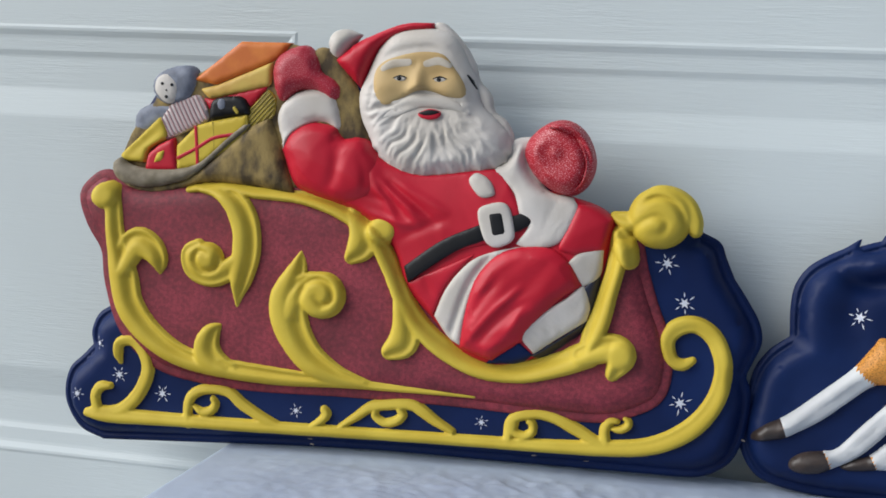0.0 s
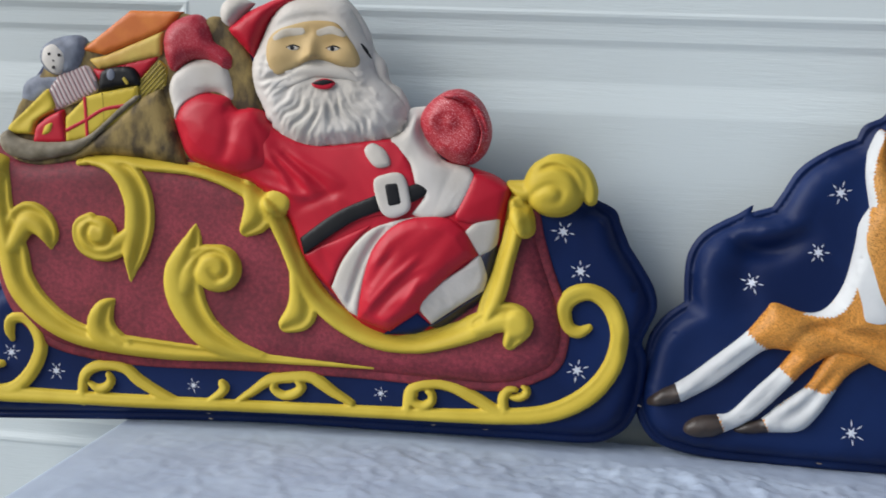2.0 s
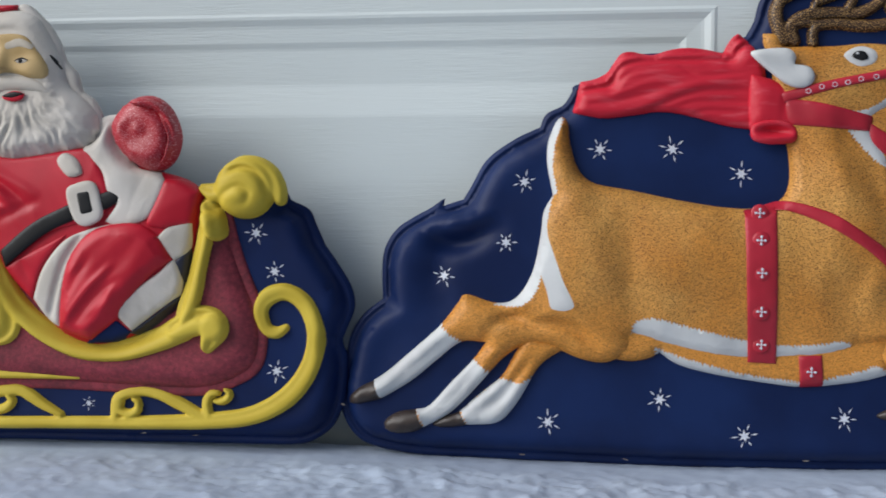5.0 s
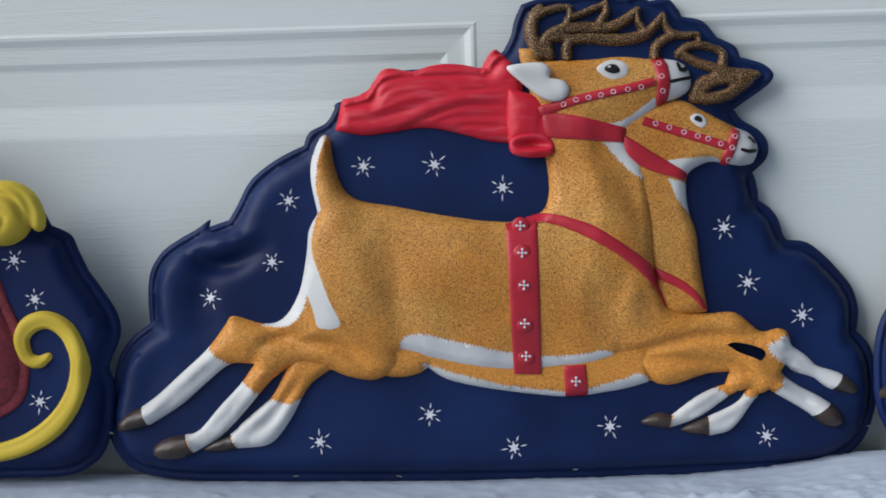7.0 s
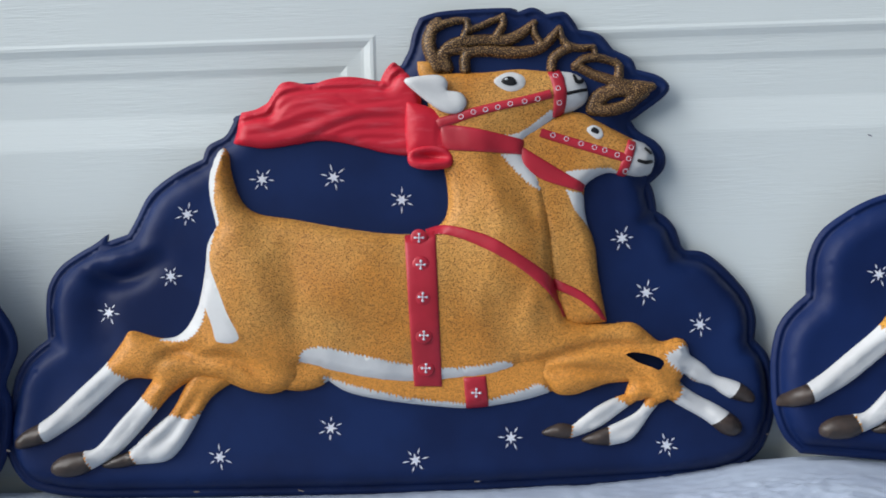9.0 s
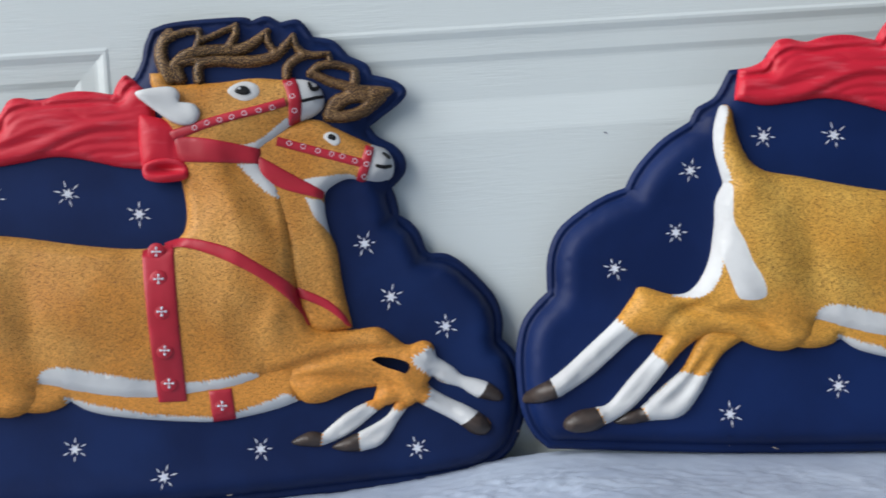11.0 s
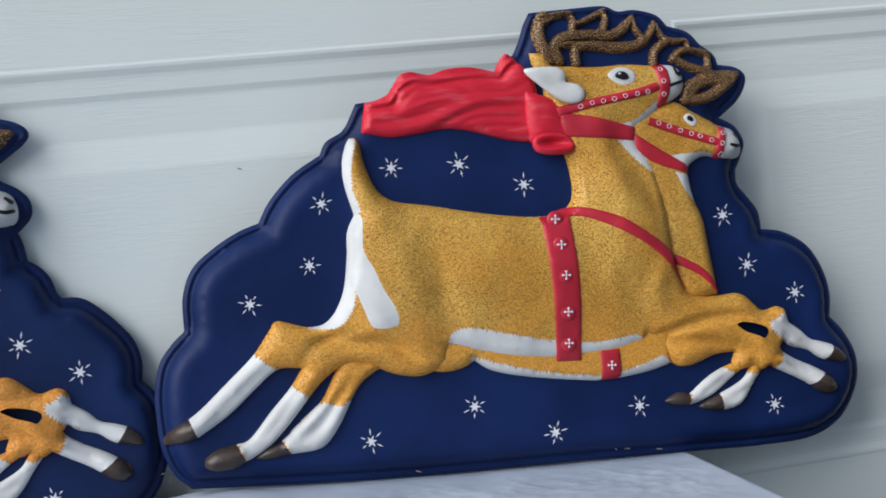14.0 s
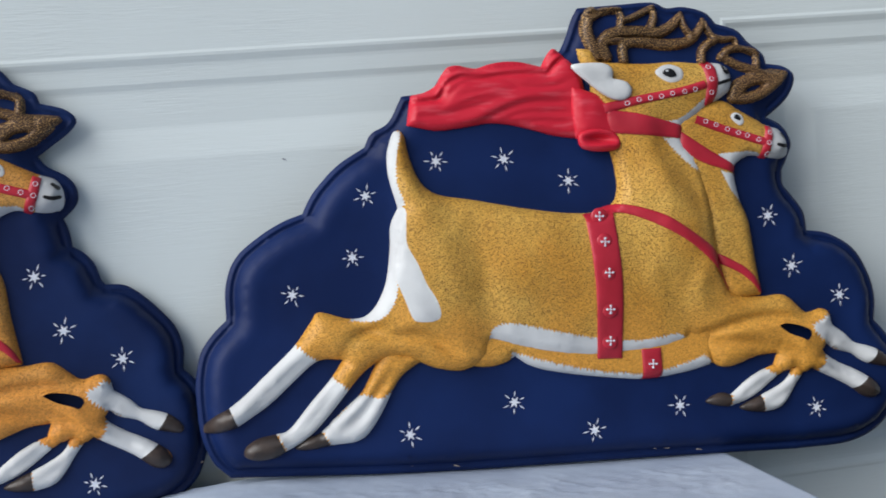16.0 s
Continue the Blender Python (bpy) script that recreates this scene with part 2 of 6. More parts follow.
DOOR = grained_door()
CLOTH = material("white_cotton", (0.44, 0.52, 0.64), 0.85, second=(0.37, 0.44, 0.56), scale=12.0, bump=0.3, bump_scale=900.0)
# Ground out of view, coloured dark to cut the light bounced upward.
DARK_GROUND = material("dark_ground", (0.07, 0.07, 0.072), 0.9, second=(0.045, 0.045, 0.048), scale=2.5, bump=0.6, bump_scale=60.0)
STUCCO = material("pale_stucco", (0.55, 0.52, 0.47), 0.9, second=(0.48, 0.45, 0.41), scale=4.0, bump=0.8, bump_scale=120.0)
PLASTIC = material("grey_table_plastic", (0.5, 0.5, 0.49), 0.6, second=(0.44, 0.44, 0.43), scale=20.0, bump=0.2)
STEEL = material("grey_coated_steel", (0.12, 0.12, 0.13), 0.45, metal=0.7, second=(0.09, 0.09, 0.1), scale=30.0)


# ---- helpers of this scene ----
def part(name, bm, mats, parent=None, label="", smooth=True):
    me = bpy.data.meshes.new(name)
    bm.to_mesh(me)
    bm.free()
    for m in mats if isinstance(mats, (list, tuple)) else [mats]:
        me.materials.append(m)
    me.polygons.foreach_set("use_smooth", [smooth] * len(me.polygons))
    ob = new(name, me)
    ob.parent = parent
    return tagged(ob, label)


def box(bm, x0, x1, y0, y1, z0, z1, mat=0, bevel=0.0):
    r = bmesh.ops.create_cube(bm, size=1.0, matrix=Matrix.LocRotScale(((x0 + x1) / 2, (y0 + y1) / 2, (z0 + z1) / 2), None, (x1 - x0, y1 - y0, z1 - z0)))
    if bevel:
        bmesh.ops.bevel(bm, geom=list({e for v in r["verts"] for e in v.link_edges}), offset=bevel, segments=2, affect="EDGES", profile=0.5)
    return bm


# ---- the garage door behind, with its raised panels ----
WALL_Y = 0.022
PANEL_W, STILE, PANEL_LOW, PANEL_HIGH, ROW_PITCH = 0.788, 0.093, 0.6779, 1.1947, 0.687
LAST_RIGHT = 0.2681
# distance in from the panel's edge, depth behind the door's face
PROFILE = [(0.0, 0.0), (0.003, -0.0010), (0.006, -0.0007), (0.0125, 0.0022), (0.016, 0.0028), (0.030, 0.0036), (0.036, 0.0058), (0.0385, 0.0062),
           (0.0735, 0.0066), (0.076, 0.0063), (0.105, 0.0008), (0.108, 0.0005)]


def quad(bm, pts):
    bm.faces.new([bm.verts.new(p) for p in pts])


def door_panel(x0, x1, z0, z1):
    bm = bmesh.new()
    rings = []
    for d, y in PROFILE:
        rings.append([bm.verts.new((x, WALL_Y + y * 0.85, z)) for x, z in ((x0 + d, z0 + d), (x1 - d, z0 + d), (x1 - d, z1 - d), (x0 + d, z1 - d))])
    for a, b in zip(rings, rings[1:]):
        for i in range(4):
            j = (i + 1) % 4
            bm.faces.new((a[i], a[j], b[j], b[i]))
    bm.faces.new(rings[-1])
    bmesh.ops.recalc_face_normals(bm, faces=bm.faces)
    return bm


def garage_door():
    door = tagged(new("door_1"), "white grained steel garage door with raised panels", "garage door", kind="structure")
    cols = [LAST_RIGHT + k * (PANEL_W + STILE) for k in range(-2, 4)]
    rows = [(PANEL_LOW + k * ROW_PITCH, PANEL_HIGH + k * ROW_PITCH) for k in (-1, 0, 1)]
    left, right = cols[0] - PANEL_W - 0.1, cols[-1] + 0.1
    for k, (z0, z1) in enumerate(rows):
        low, high = z0 - 0.085 + 0.0015, z1 + 0.085 - 0.0015
        bm = bmesh.new()
        # rails over and under the panels, stiles between them, each a face with its returns
        for zz0, zz1 in ((low, z0), (z1, high)):
            quad(bm, [(left, WALL_Y, zz0), (right, WALL_Y, zz0), (right, WALL_Y, zz1), (left, WALL_Y, zz1)])
        edges = [left] + [x for c in cols for x in (c - PANEL_W, c)] + [right]
        for a, b in zip(edges[::2], edges[1::2]):
            quad(bm, [(a, WALL_Y, z0), (b, WALL_Y, z0), (b, WALL_Y, z1), (a, WALL_Y, z1)])
        for zz, dz in ((low, 0.004), (high, -0.004)):
            quad(bm, [(left, WALL_Y, zz), (left, WALL_Y + 0.04, zz + dz), (right, WALL_Y + 0.04, zz + dz), (right, WALL_Y, zz)])
        quad(bm, [(left, WALL_Y + 0.045, low), (left, WALL_Y + 0.045, high), (right, WALL_Y + 0.045, high), (right, WALL_Y + 0.045, low)])
        section = part("door_section", bm, DOOR, door, smooth=False)
        for c in cols:
            part("panel", door_panel(c - PANEL_W, c, z0, z1), DOOR, section, smooth=False)
    # a dark nick in the paint
    bm = bmesh.new()
    ring = [bm.verts.new((0.757 + 0.0022 * math.cos(a), WALL_Y - 0.0004, 1.0790 + 0.0008 * math.sin(a) - 0.0008 * math.cos(a))) for a in np.linspace(0, 2 * math.pi, 10, endpoint=False)]
    bm.faces.new(ring)
    part("paint_nick", bm, GREY, door, "small dark nick", smooth=False)
    return left, right, rows[-1][1] + 0.085


DOOR_LEFT, DOOR_RIGHT, DOOR_TOP = garage_door()
bm = bmesh.new()
for x0, x1, z0, z1 in ((-6, DOOR_LEFT - 0.004, 0, 3.2), (DOOR_RIGHT + 0.004, 6, 0, 3.2), (DOOR_LEFT - 0.004, DOOR_RIGHT + 0.004, DOOR_TOP + 0.004, 3.2)):
    box(bm, x0, x1, WALL_Y - 0.06, WALL_Y + 0.2, z0, z1)
tagged(part("wall_north", bm, STUCCO, smooth=False), "pale rough stucco house wall round the garage door", "wall", kind="structure")
bm = bmesh.new()
quad(bm, [(-400, -400, 0), (400, -400, 0), (400, 400, 0), (-400, 400, 0)])
tagged(part("ground", bm, DARK_GROUND, smooth=False), "unseen ground in front of the garage, darkened to cut bounce light", "ground", kind="structure")

# ---- the folding table and the sheet on it ----
TABLE_L, TABLE_R, TABLE_B, TABLE_F, TABLE_Z = -0.654, 1.187, -0.008, -0.772, 0.735


def folding_table():
    t = tagged(new("folding_table"), "long grey folding table hidden under a white sheet", "table")
    part("tabletop", box(bmesh.new(), TABLE_L, TABLE_R, TABLE_F, TABLE_B, TABLE_Z - 0.04, TABLE_Z - 0.004, bevel=0.008), PLASTIC, t)
    for x in (TABLE_L + 0.2, TABLE_R - 0.2):
        for y in (TABLE_F + 0.1, TABLE_B - 0.1):
            bm = bmesh.new()
            bmesh.ops.create_cone(bm, cap_ends=True, segments=16, radius1=0.014, radius2=0.014, depth=TABLE_Z - 0.04, matrix=Matrix.Translation((x, y, (TABLE_Z - 0.04) / 2)))
            part("leg", bm, STEEL, t)
    return t


def sheet_height(x):
    """The sheet is bunched up a little under the second pair of deer."""
    near = np.interp(x + np.linspace(-0.06, 0.06, 9), (-0.66, -0.52, -0.3, -0.1, 0.2, 0.5, 0.6, 0.68, 0.8, 1.05, 1.17),
                     (0.742, 0.747, 0.7505, 0.748, 0.7425, 0.7455, 0.758, 0.771, 0.76, 0.743, 0.737))
    return float(near.mean())


def ridge(x, y, k, seed):
    """Sharp creases of crumpled cotton: 1 on a crease, falling off fast beside it."""
    bend = 0.35 * noise.noise(Vector((x * 3, y * 3, seed + 5.0)))
    n = noise.noise(Vector((x * k + bend, y * k * 1.5 + bend, seed)))
    return max(0.0, 1.0 - abs(n) * 3.2) ** 2


def bedsheet():
    """A crumpled cotton sheet over the table, hanging over its front and both ends."""
    drop, nx = 0.3, 560
    xs = np.linspace(TABLE_L - drop, TABLE_R + drop, nx)
    ys = np.concatenate([np.linspace(TABLE_B, -0.42, 110), np.linspace(-0.42, TABLE_F - drop, 46)[1:]])
    bm, grid = bmesh.new(), []
    for y in ys:
        row = []
        for x in xs:
            ox, oy = max(TABLE_L - x, x - TABLE_R, 0.0), max(TABLE_F - y, 0.0)
            px, py = min(max(x, TABLE_L), TABLE_R), max(y, TABLE_F)
            u, v = x * 0.94 + y * 0.34, y * 0.94 - x * 0.34
            fold = 0.003 * noise.noise(Vector((x * 5.0, y * 7.0, 1.7))) + float(np.interp(x, (-0.6, -0.25, 0.0, 0.6, 0.75, 1.1), (0.25, 0.5, 0.85, 0.85, 0.4, 0.3))) * (0.0034 * ridge(x, y, 6.0, 4.2) + 0.003 * ridge(u, v, 12.0, 9.1) + 0.0026 * ridge(v, u, 24.0, 2.6) + 0.0026 * ridge(x, y, 46.0, 6.6) + 0.0022 * ridge(v, u, 80.0, 3.1))
            fold *= min(1.0, max(0.28, (-0.055 - y) / 0.05)) * min(1.0, max(0.12, min(x - TABLE_L, TABLE_R - x) / 0.05))
            z = sheet_height(px) + fold - 0.004
            if ox or oy:
                wave = 0.018 * noise.noise(Vector((x * 6, y * 6, 7.7))) + 0.01
                z -= max(ox, oy)
                px += (1 if x > 0 else -1) * (min(ox, 0.01) * 0.6 + (wave * min(1, ox * 6) if ox else 0))
                py -= min(oy, 0.01) * 0.6 + (wave * min(1, oy * 6) if oy else 0)
            row.append(bm.verts.new((px, py, z)))
        grid.append(row)
    for a, b in zip(grid, grid[1:]):
        for i in range(nx - 1):
            bm.faces.new((a[i], b[i], b[i + 1], a[i + 1]))
    bmesh.ops.recalc_face_normals(bm, faces=bm.faces)
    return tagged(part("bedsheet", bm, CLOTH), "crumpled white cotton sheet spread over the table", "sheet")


folding_table()
bedsheet()

# outlines of the relief work, in millimetres from the lower left of each plaque; a third 0 marks a corner
CLOUD_LEFT_B = [(40, 8, 0), (24, 24), (14, 49), (11, 77), (11, 104), (17, 131), (30, 149), (43, 161, 0), (44, 195), (55, 222), (79, 242), (102, 255), (122, 262, 0), (134, 283), (158, 308), (187, 326, 0), (194, 339), (212, 350), (226, 375, 0)]
CLOUD_TOP_B = [(257, 378, 0), (266, 392), (284, 400), (306, 399), (340, 402), (373, 402, 0), (381, 411), (393, 418, 0), (400, 432), (406, 448), (413, 461, 0), (456, 464), (493, 466), (509, 460), (528, 461), (551, 455), (563,
    443, 0), (585, 436), (598, 423), (613, 411), (617, 400, 0), (638, 396), (648, 385), (639, 364), (615, 344, 0)]
CLOUD_RIGHT_B = [(633, 334), (643, 317), (639, 303), (632, 288, 0), (633, 273), (643, 260), (656, 242), (659, 222, 0), (685, 217), (712, 200), (728, 173), (734, 147), (732, 122, 0), (748, 103), (760, 76), (757, 44), (735, 11), (697, -6), (635, -9, 0), (444, -5), (235, -2)]
SLEIGH_BACK_A = [(45, -2, 0), (17, 9), (-0, 32), (-4, 54), (2, 77), (17, 92), (29, 105, 0), (27, 121), (35, 140), (52, 152, 0), (53, 196), (38, 233), (26, 264), (43,
    287), (59, 303), (79, 332), (81, 357), (100, 386), (104, 400), (122, 410), (140, 411), (152, 403, 0), (198, 438), (252, 442), (281, 434, 0), (309, 443)]
SLEIGH_BACK_B = [(343, 453), (403, 466), (428, 461), (445, 426), (465, 380), (488, 342, 0), (504, 349), (524, 356), (557, 363), (573, 332), (561, 296), (599, 275), (630, 291), (661,
    301), (684, 288), (695, 268, 0), (714, 258), (721, 242), (730, 222, 0), (745, 200), (757, 179), (760, 159), (752, 138, 0), (747, 124), (752, 107), (750, 72), (740,
    42), (724, 26), (699, 17), (645, 16, 0), (510, 15), (324, 13)]
SLEIGH_BODY = [(25, 270), (32, 284), (50, 295), (80, 285), (133, 289), (192, 294), (256, 289), (307, 279), (351, 262), (376, 240), (393, 206), (413, 174), (435, 149),
    (466, 128), (508, 118), (543, 127), (571, 149), (592, 189), (603, 236), (611, 256), (629, 254), (637, 226), (648, 193), (661, 160), (666, 132), (660, 102), (637, 86),
    (603, 76), (540, 77), (450, 80), (328, 80), (232, 78), (167, 82), (114, 95), (76, 130), (58, 179), (52, 216), (35, 243)]
LEFT_SWOOP = [(59, 279, 12.1), (65, 260, 10.4), (68, 230, 12.1), (78, 187, 18.5), (86, 156, 18.5), (110, 128, 16.0), (145, 106, 13.4), (187, 96, 11.8), (258, 90, 10.7), (335, 89, 6.4), (403, 87, 3.9), (474, 85, 1.2)]
LEFT_CURL = [(76, 196, 12.6), (92, 223, 17.2), (109, 221, 15.6), (120, 208, 10.9), (122, 194, 2.8)]
TOP_RAIL = [(150, 286, 4.1), (195, 291, 6.3), (227, 286, 7.0), (272, 284, 7.6), (309, 277, 9.7), (341, 263, 11.0), (363, 243, 10.2), (380, 214, 10.2), (396, 180, 10.2), (416, 153, 10.8), (444, 132, 11.4), (480, 117, 11.3), (521, 116, 11.8), (561, 127, 12.9), (589, 139, 14.0)]
UPRIGHT = [(589, 149, 9.1), (595, 165, 12.5), (600, 182, 12.4), (604, 198, 11.3), (611, 223, 10.1), (614, 243, 11.2), (616, 260, 12.3)]
LEAF_DROP = [(159, 290, 5.9), (185, 286, 9.2), (204, 275, 13.8), (215, 259, 16.1), (220, 241, 16.1), (220, 219, 16.1), (216, 195, 13.1), (213, 177, 6.6), (212, 162, 1.3)]
LEAF_CURL = [(217, 219, 7.7), (206, 205, 11.6), (184, 194, 12.3), (163, 200, 12.4), (157, 216, 11.1), (166, 224, 9.1)]
LEAF_BIG = [(282, 227, 1.3), (280, 211, 8.9), (274, 193, 15.1), (268, 174, 19.7), (271, 154, 21.2), (281, 132, 19.0), (298, 112, 16.6), (327, 97, 11.2), (360, 89, 5.5)]
RUNNER = [(35, 31, 5.7), (62, 30, 8.8), (136, 31, 7.9), (234, 32, 7.7), (330, 34, 7.4), (452, 37, 7.1), (542, 39, 7.6), (605, 42, 8.8), (656, 49, 9.5), (694, 69, 10.5), (717, 99, 9.9), (724, 133, 9.2), (714, 162, 9.2), (695, 175, 8.7), (676, 171, 9.3), (667, 157, 8.2), (672, 139, 7.0), (683, 134, 6.4), (693, 139, 4.1)]
CURL_A = [(41, 33, 6.2), (72, 36, 7.5), (93, 54, 8.1), (105, 81, 8.0), (100, 102, 7.4), (86, 115, 6.7), (71, 112, 6.1), (69, 101, 6.1), (72, 91, 3.4)]
CURL_B = [(47, 34, 6.2), (43, 50, 6.2), (49, 61, 6.1), (61, 63, 4.1)]
CURL_C = [(154, 28, 5.5), (155, 54, 6), (167, 66, 6), (187, 69, 6), (203, 66, 6.5), (217, 55, 7), (238, 44, 6), (260, 36, 4)]
CURL_D = [(162, 48, 3), (171, 43, 5), (181, 45, 5.5), (186, 53, 5), (183, 58, 4)]
CURL_E = [(297, 39, 3), (308, 46, 5), (313, 53, 5.5), (310, 57, 5)]
CURL_F = [(325, 38, 3), (345, 52, 5), (361, 64, 6), (376, 68, 6.5), (404, 71, 7), (417, 65, 7), (431, 56, 6), (451, 46, 4)]
CURL_G = [(370, 64, 3), (366, 56, 4.5), (377, 49, 5), (390, 52, 5.5), (397, 59, 5), (393, 63, 4)]
CURL_H = [(510, 43, 5.5), (512, 61, 6), (522, 69, 6), (541, 72, 6), (559, 69, 6.5), (581, 59, 7), (608, 46, 5)]
CURL_I = [(518, 61, 3), (516, 52, 4.5), (526, 48, 5), (535, 53, 5), (535, 61, 4.5), (531, 63, 3.5)]
CURL_J = [(610, 48, 6), (609, 62, 5.5), (614, 71, 5), (621, 72, 4)]
CURL_K = [(618, 63, 3), (625, 63, 4.5), (632, 67, 4.5), (633, 72, 4), (629, 75, 3)]
SLEIGH_STARS = [(663, 235), (682, 196), (683, 95), (123, 59), (278, 53), (481, 58), (71, 76), (21, 51), (44, 109)]
SACK = [(58, 305, 0), (65, 292), (85, 282), (108, 279), (134, 283, 0), (157, 291), (174, 294), (218, 292), (269, 285, 0), (262, 306), (254, 329), (243, 356), (238, 367,
    0), (212, 354), (190, 335), (168, 315), (145, 298), (125, 292), (93, 287), (69, 292)]
SACK_LIP = [(62, 313, 0), (61, 304), (67, 293), (82, 287), (104, 285), (127, 290), (147, 296), (170, 313), (191, 332), (214, 352), (217, 358, 0), (213, 359, 0), (194,
    344), (175, 326), (158, 313), (135, 307), (100, 306), (81, 310), (71, 318, 0)]
SACK_TOP = [(287, 441), (312, 434), (331, 403), (343, 374), (346, 338), (317, 337), (288, 358), (276, 414)]
BOX_LID = [(148, 403, 0), (202, 446, 0), (259, 446, 0), (241, 426), (175, 398, 0)]
BOX_SIDE = [(156, 394, 0), (177, 399, 0), (240, 426, 0), (238, 399, 0), (169, 382, 0)]
BOX_FRONT = [(156, 389, 0), (168, 384, 0), (238, 402, 0), (234, 396, 0), (212, 370, 0), (169, 370, 0)]
BOX_END = [(211, 372, 0), (235, 397, 0), (245, 388, 0), (243, 366, 0), (211, 349, 0)]
DOLL_BODY = [(79, 344, 0), (82, 367), (102, 378), (129, 383), (158, 400, 0), (164, 390, 0), (146, 371), (120, 358), (99, 342, 0)]
DOLL_HOOD = [(103, 387), (102, 404), (120, 416), (144, 419), (154, 409), (149, 387), (136, 376), (115, 376)]
DOLL_FACE = [(106, 391), (109, 405), (120, 409), (130, 404), (135, 391), (129, 379), (118, 378)]
BALL = [(113, 358), (124, 377, 0), (156, 389, 0), (164, 379), (170, 361, 0), (154, 352), (119, 336, 0)]
CAP = [(170, 360, 0), (172, 380), (184, 386), (206, 387), (215, 377), (217, 367, 0), (201, 366)]
PRESENT = [(133, 332, 0), (156, 355, 0), (173, 360, 0), (215, 369, 0), (216, 355, 0), (191, 334, 0), (161, 310, 0), (134, 304, 0)]
HORN = [(69, 313, 0), (69, 321), (86, 337, 0), (113, 363, 0), (120, 353), (123, 339, 0), (102, 327), (98, 312, 0)]
RED_BOX = [(97, 303, 0), (101, 322, 0), (114, 333, 0), (131, 341, 0), (138, 304, 0)]
RED_BOX_MARK = [(109, 312, 0), (113, 323, 0), (122, 327, 0), (119, 315, 0)]
BAND_A = [(156, 354, 1.9), (158, 333, 1.9), (160, 310, 1.9)]
BAND_B = [(136, 318, 2.0), (158, 330, 1.9), (176, 341, 1.9), (193, 345, 1.9), (205, 347, 1.9)]
HAT = [(307, 428, 0), (324, 443), (339, 452), (379, 468), (412, 470, 0), (413, 463, 0), (382, 459), (366, 451), (353, 437), (344, 416), (337, 399, 0)]
POMPOM = [(299, 443), (302, 456), (317, 462), (336, 456, 0), (330, 449), (316, 431), (305, 432)]
HEAD = [(335, 390), (338, 403), (345, 419), (354, 440), (367, 455), (383, 462), (413, 464), (434, 457), (445, 443), (451, 432), (460, 413), (467, 389), (482, 374), (493, 363), (499, 351), (495, 329), (477, 316), (442, 310), (407, 306), (383, 310), (364, 322), (353, 338), (345, 355), (338, 369)]
FACE = [(354, 414), (362, 426), (379, 433), (402, 438), (426, 436), (439, 422), (450, 406), (451, 393), (434, 393), (416, 398), (401, 398), (381, 388), (366, 383), (356,
    394)]
MUSTACHE = [(363, 368, 0), (376, 382), (393, 393), (411, 395), (434, 393), (450, 384), (459, 374, 0), (441, 379), (417, 381), (403, 380), (385, 372)]
MOUTH = [(404, 375), (416, 380), (428, 377), (425, 371), (416, 369), (407, 371)]
MOUTH_DARK = [(405, 375), (416, 379), (427, 377), (416, 373)]
BROW_A = [(364, 420, 3.0), (374, 425, 4.2), (391, 427, 3.6)]
BROW_B = [(410, 426, 3.5), (422, 429, 4.1), (434, 425, 2.9)]
EYES = [(383, 410), (425, 410), (403, 405)]
TORSO = [(344, 347, 0), (365, 328), (406, 312), (477, 321), (494, 320, 0), (505, 300), (515, 275), (506, 253), (446, 234), (397, 198, 0), (379, 241), (348, 267), (323,
    278, 0), (327, 315)]
ARM = [(256, 334, 0), (263, 350), (286, 363), (315, 360), (322, 346, 0), (345, 347), (360, 331), (356, 292), (326, 279), (292, 288), (273, 297), (263, 315)]
CUFF = [(246, 370), (258, 388), (282, 398), (308, 394), (318, 373), (322, 348, 0), (309, 359), (287, 362), (265, 350), (256, 333, 0), (249, 350)]
MITTEN = [(239, 411), (243, 429), (259, 440), (277, 443), (291, 430), (296, 416, 0), (312, 407), (317, 393), (308, 384), (291, 394), (270, 395), (252, 383), (244, 391)]
MITTEN_RIGHT = [(513, 343), (522, 360), (541, 373), (561, 373), (578, 359), (587, 334), (582, 312), (568, 299), (550, 299), (530, 311), (518, 326)]
SLEEVE = [(483, 319, 0), (495, 338), (502, 353), (524, 357, 0), (535, 307), (566, 296, 0), (572, 285), (565, 266), (553, 249), (527, 242), (511, 247, 0), (523, 266),
    (513, 277), (505, 300)]
FOREARM = [(572, 290, 0), (593, 288), (608, 277, 0), (601, 245, 0), (569, 240, 0), (555, 245), (564, 268)]
BELT = [(394, 217, 0), (434, 246), (474, 265, 0), (482, 250, 0), (447, 234), (399, 200, 0)]
BELT_END = [(497, 272, 0), (520, 279), (528, 271), (514, 260), (502, 257, 0)]
BUCKLE = [(471, 278), (482, 286), (497, 288), (505, 279), (510, 254), (499, 244), (487, 243), (478, 252)]
BUCKLE_HOLE = [(483, 276, 0), (496, 278, 0), (501, 257, 0), (488, 254, 0)]
BUTTON = [(459, 310), (467, 317), (481, 310), (487, 296), (474, 292), (464, 300)]
COAT_TAIL = [(397, 200, 0), (469, 234, 0), (441, 201), (426, 166, 0), (411, 184)]
FUR_EDGE = [(428, 167, 0), (442, 199), (466, 227), (493, 239), (519, 245, 0), (489, 229), (470, 200), (462, 170), (457, 138, 0), (443, 146)]
LEG = [(456, 136, 0), (462, 176), (472, 210), (493, 235), (516, 244), (545, 245), (566, 232), (580, 208, 0), (559, 193), (531, 164), (522, 148, 0), (491, 125, 0)]
BOOT_CUFF = [(519, 156), (537, 175), (565, 195), (581, 208), (589, 188), (586, 172, 0), (561, 155), (534, 135, 0)]
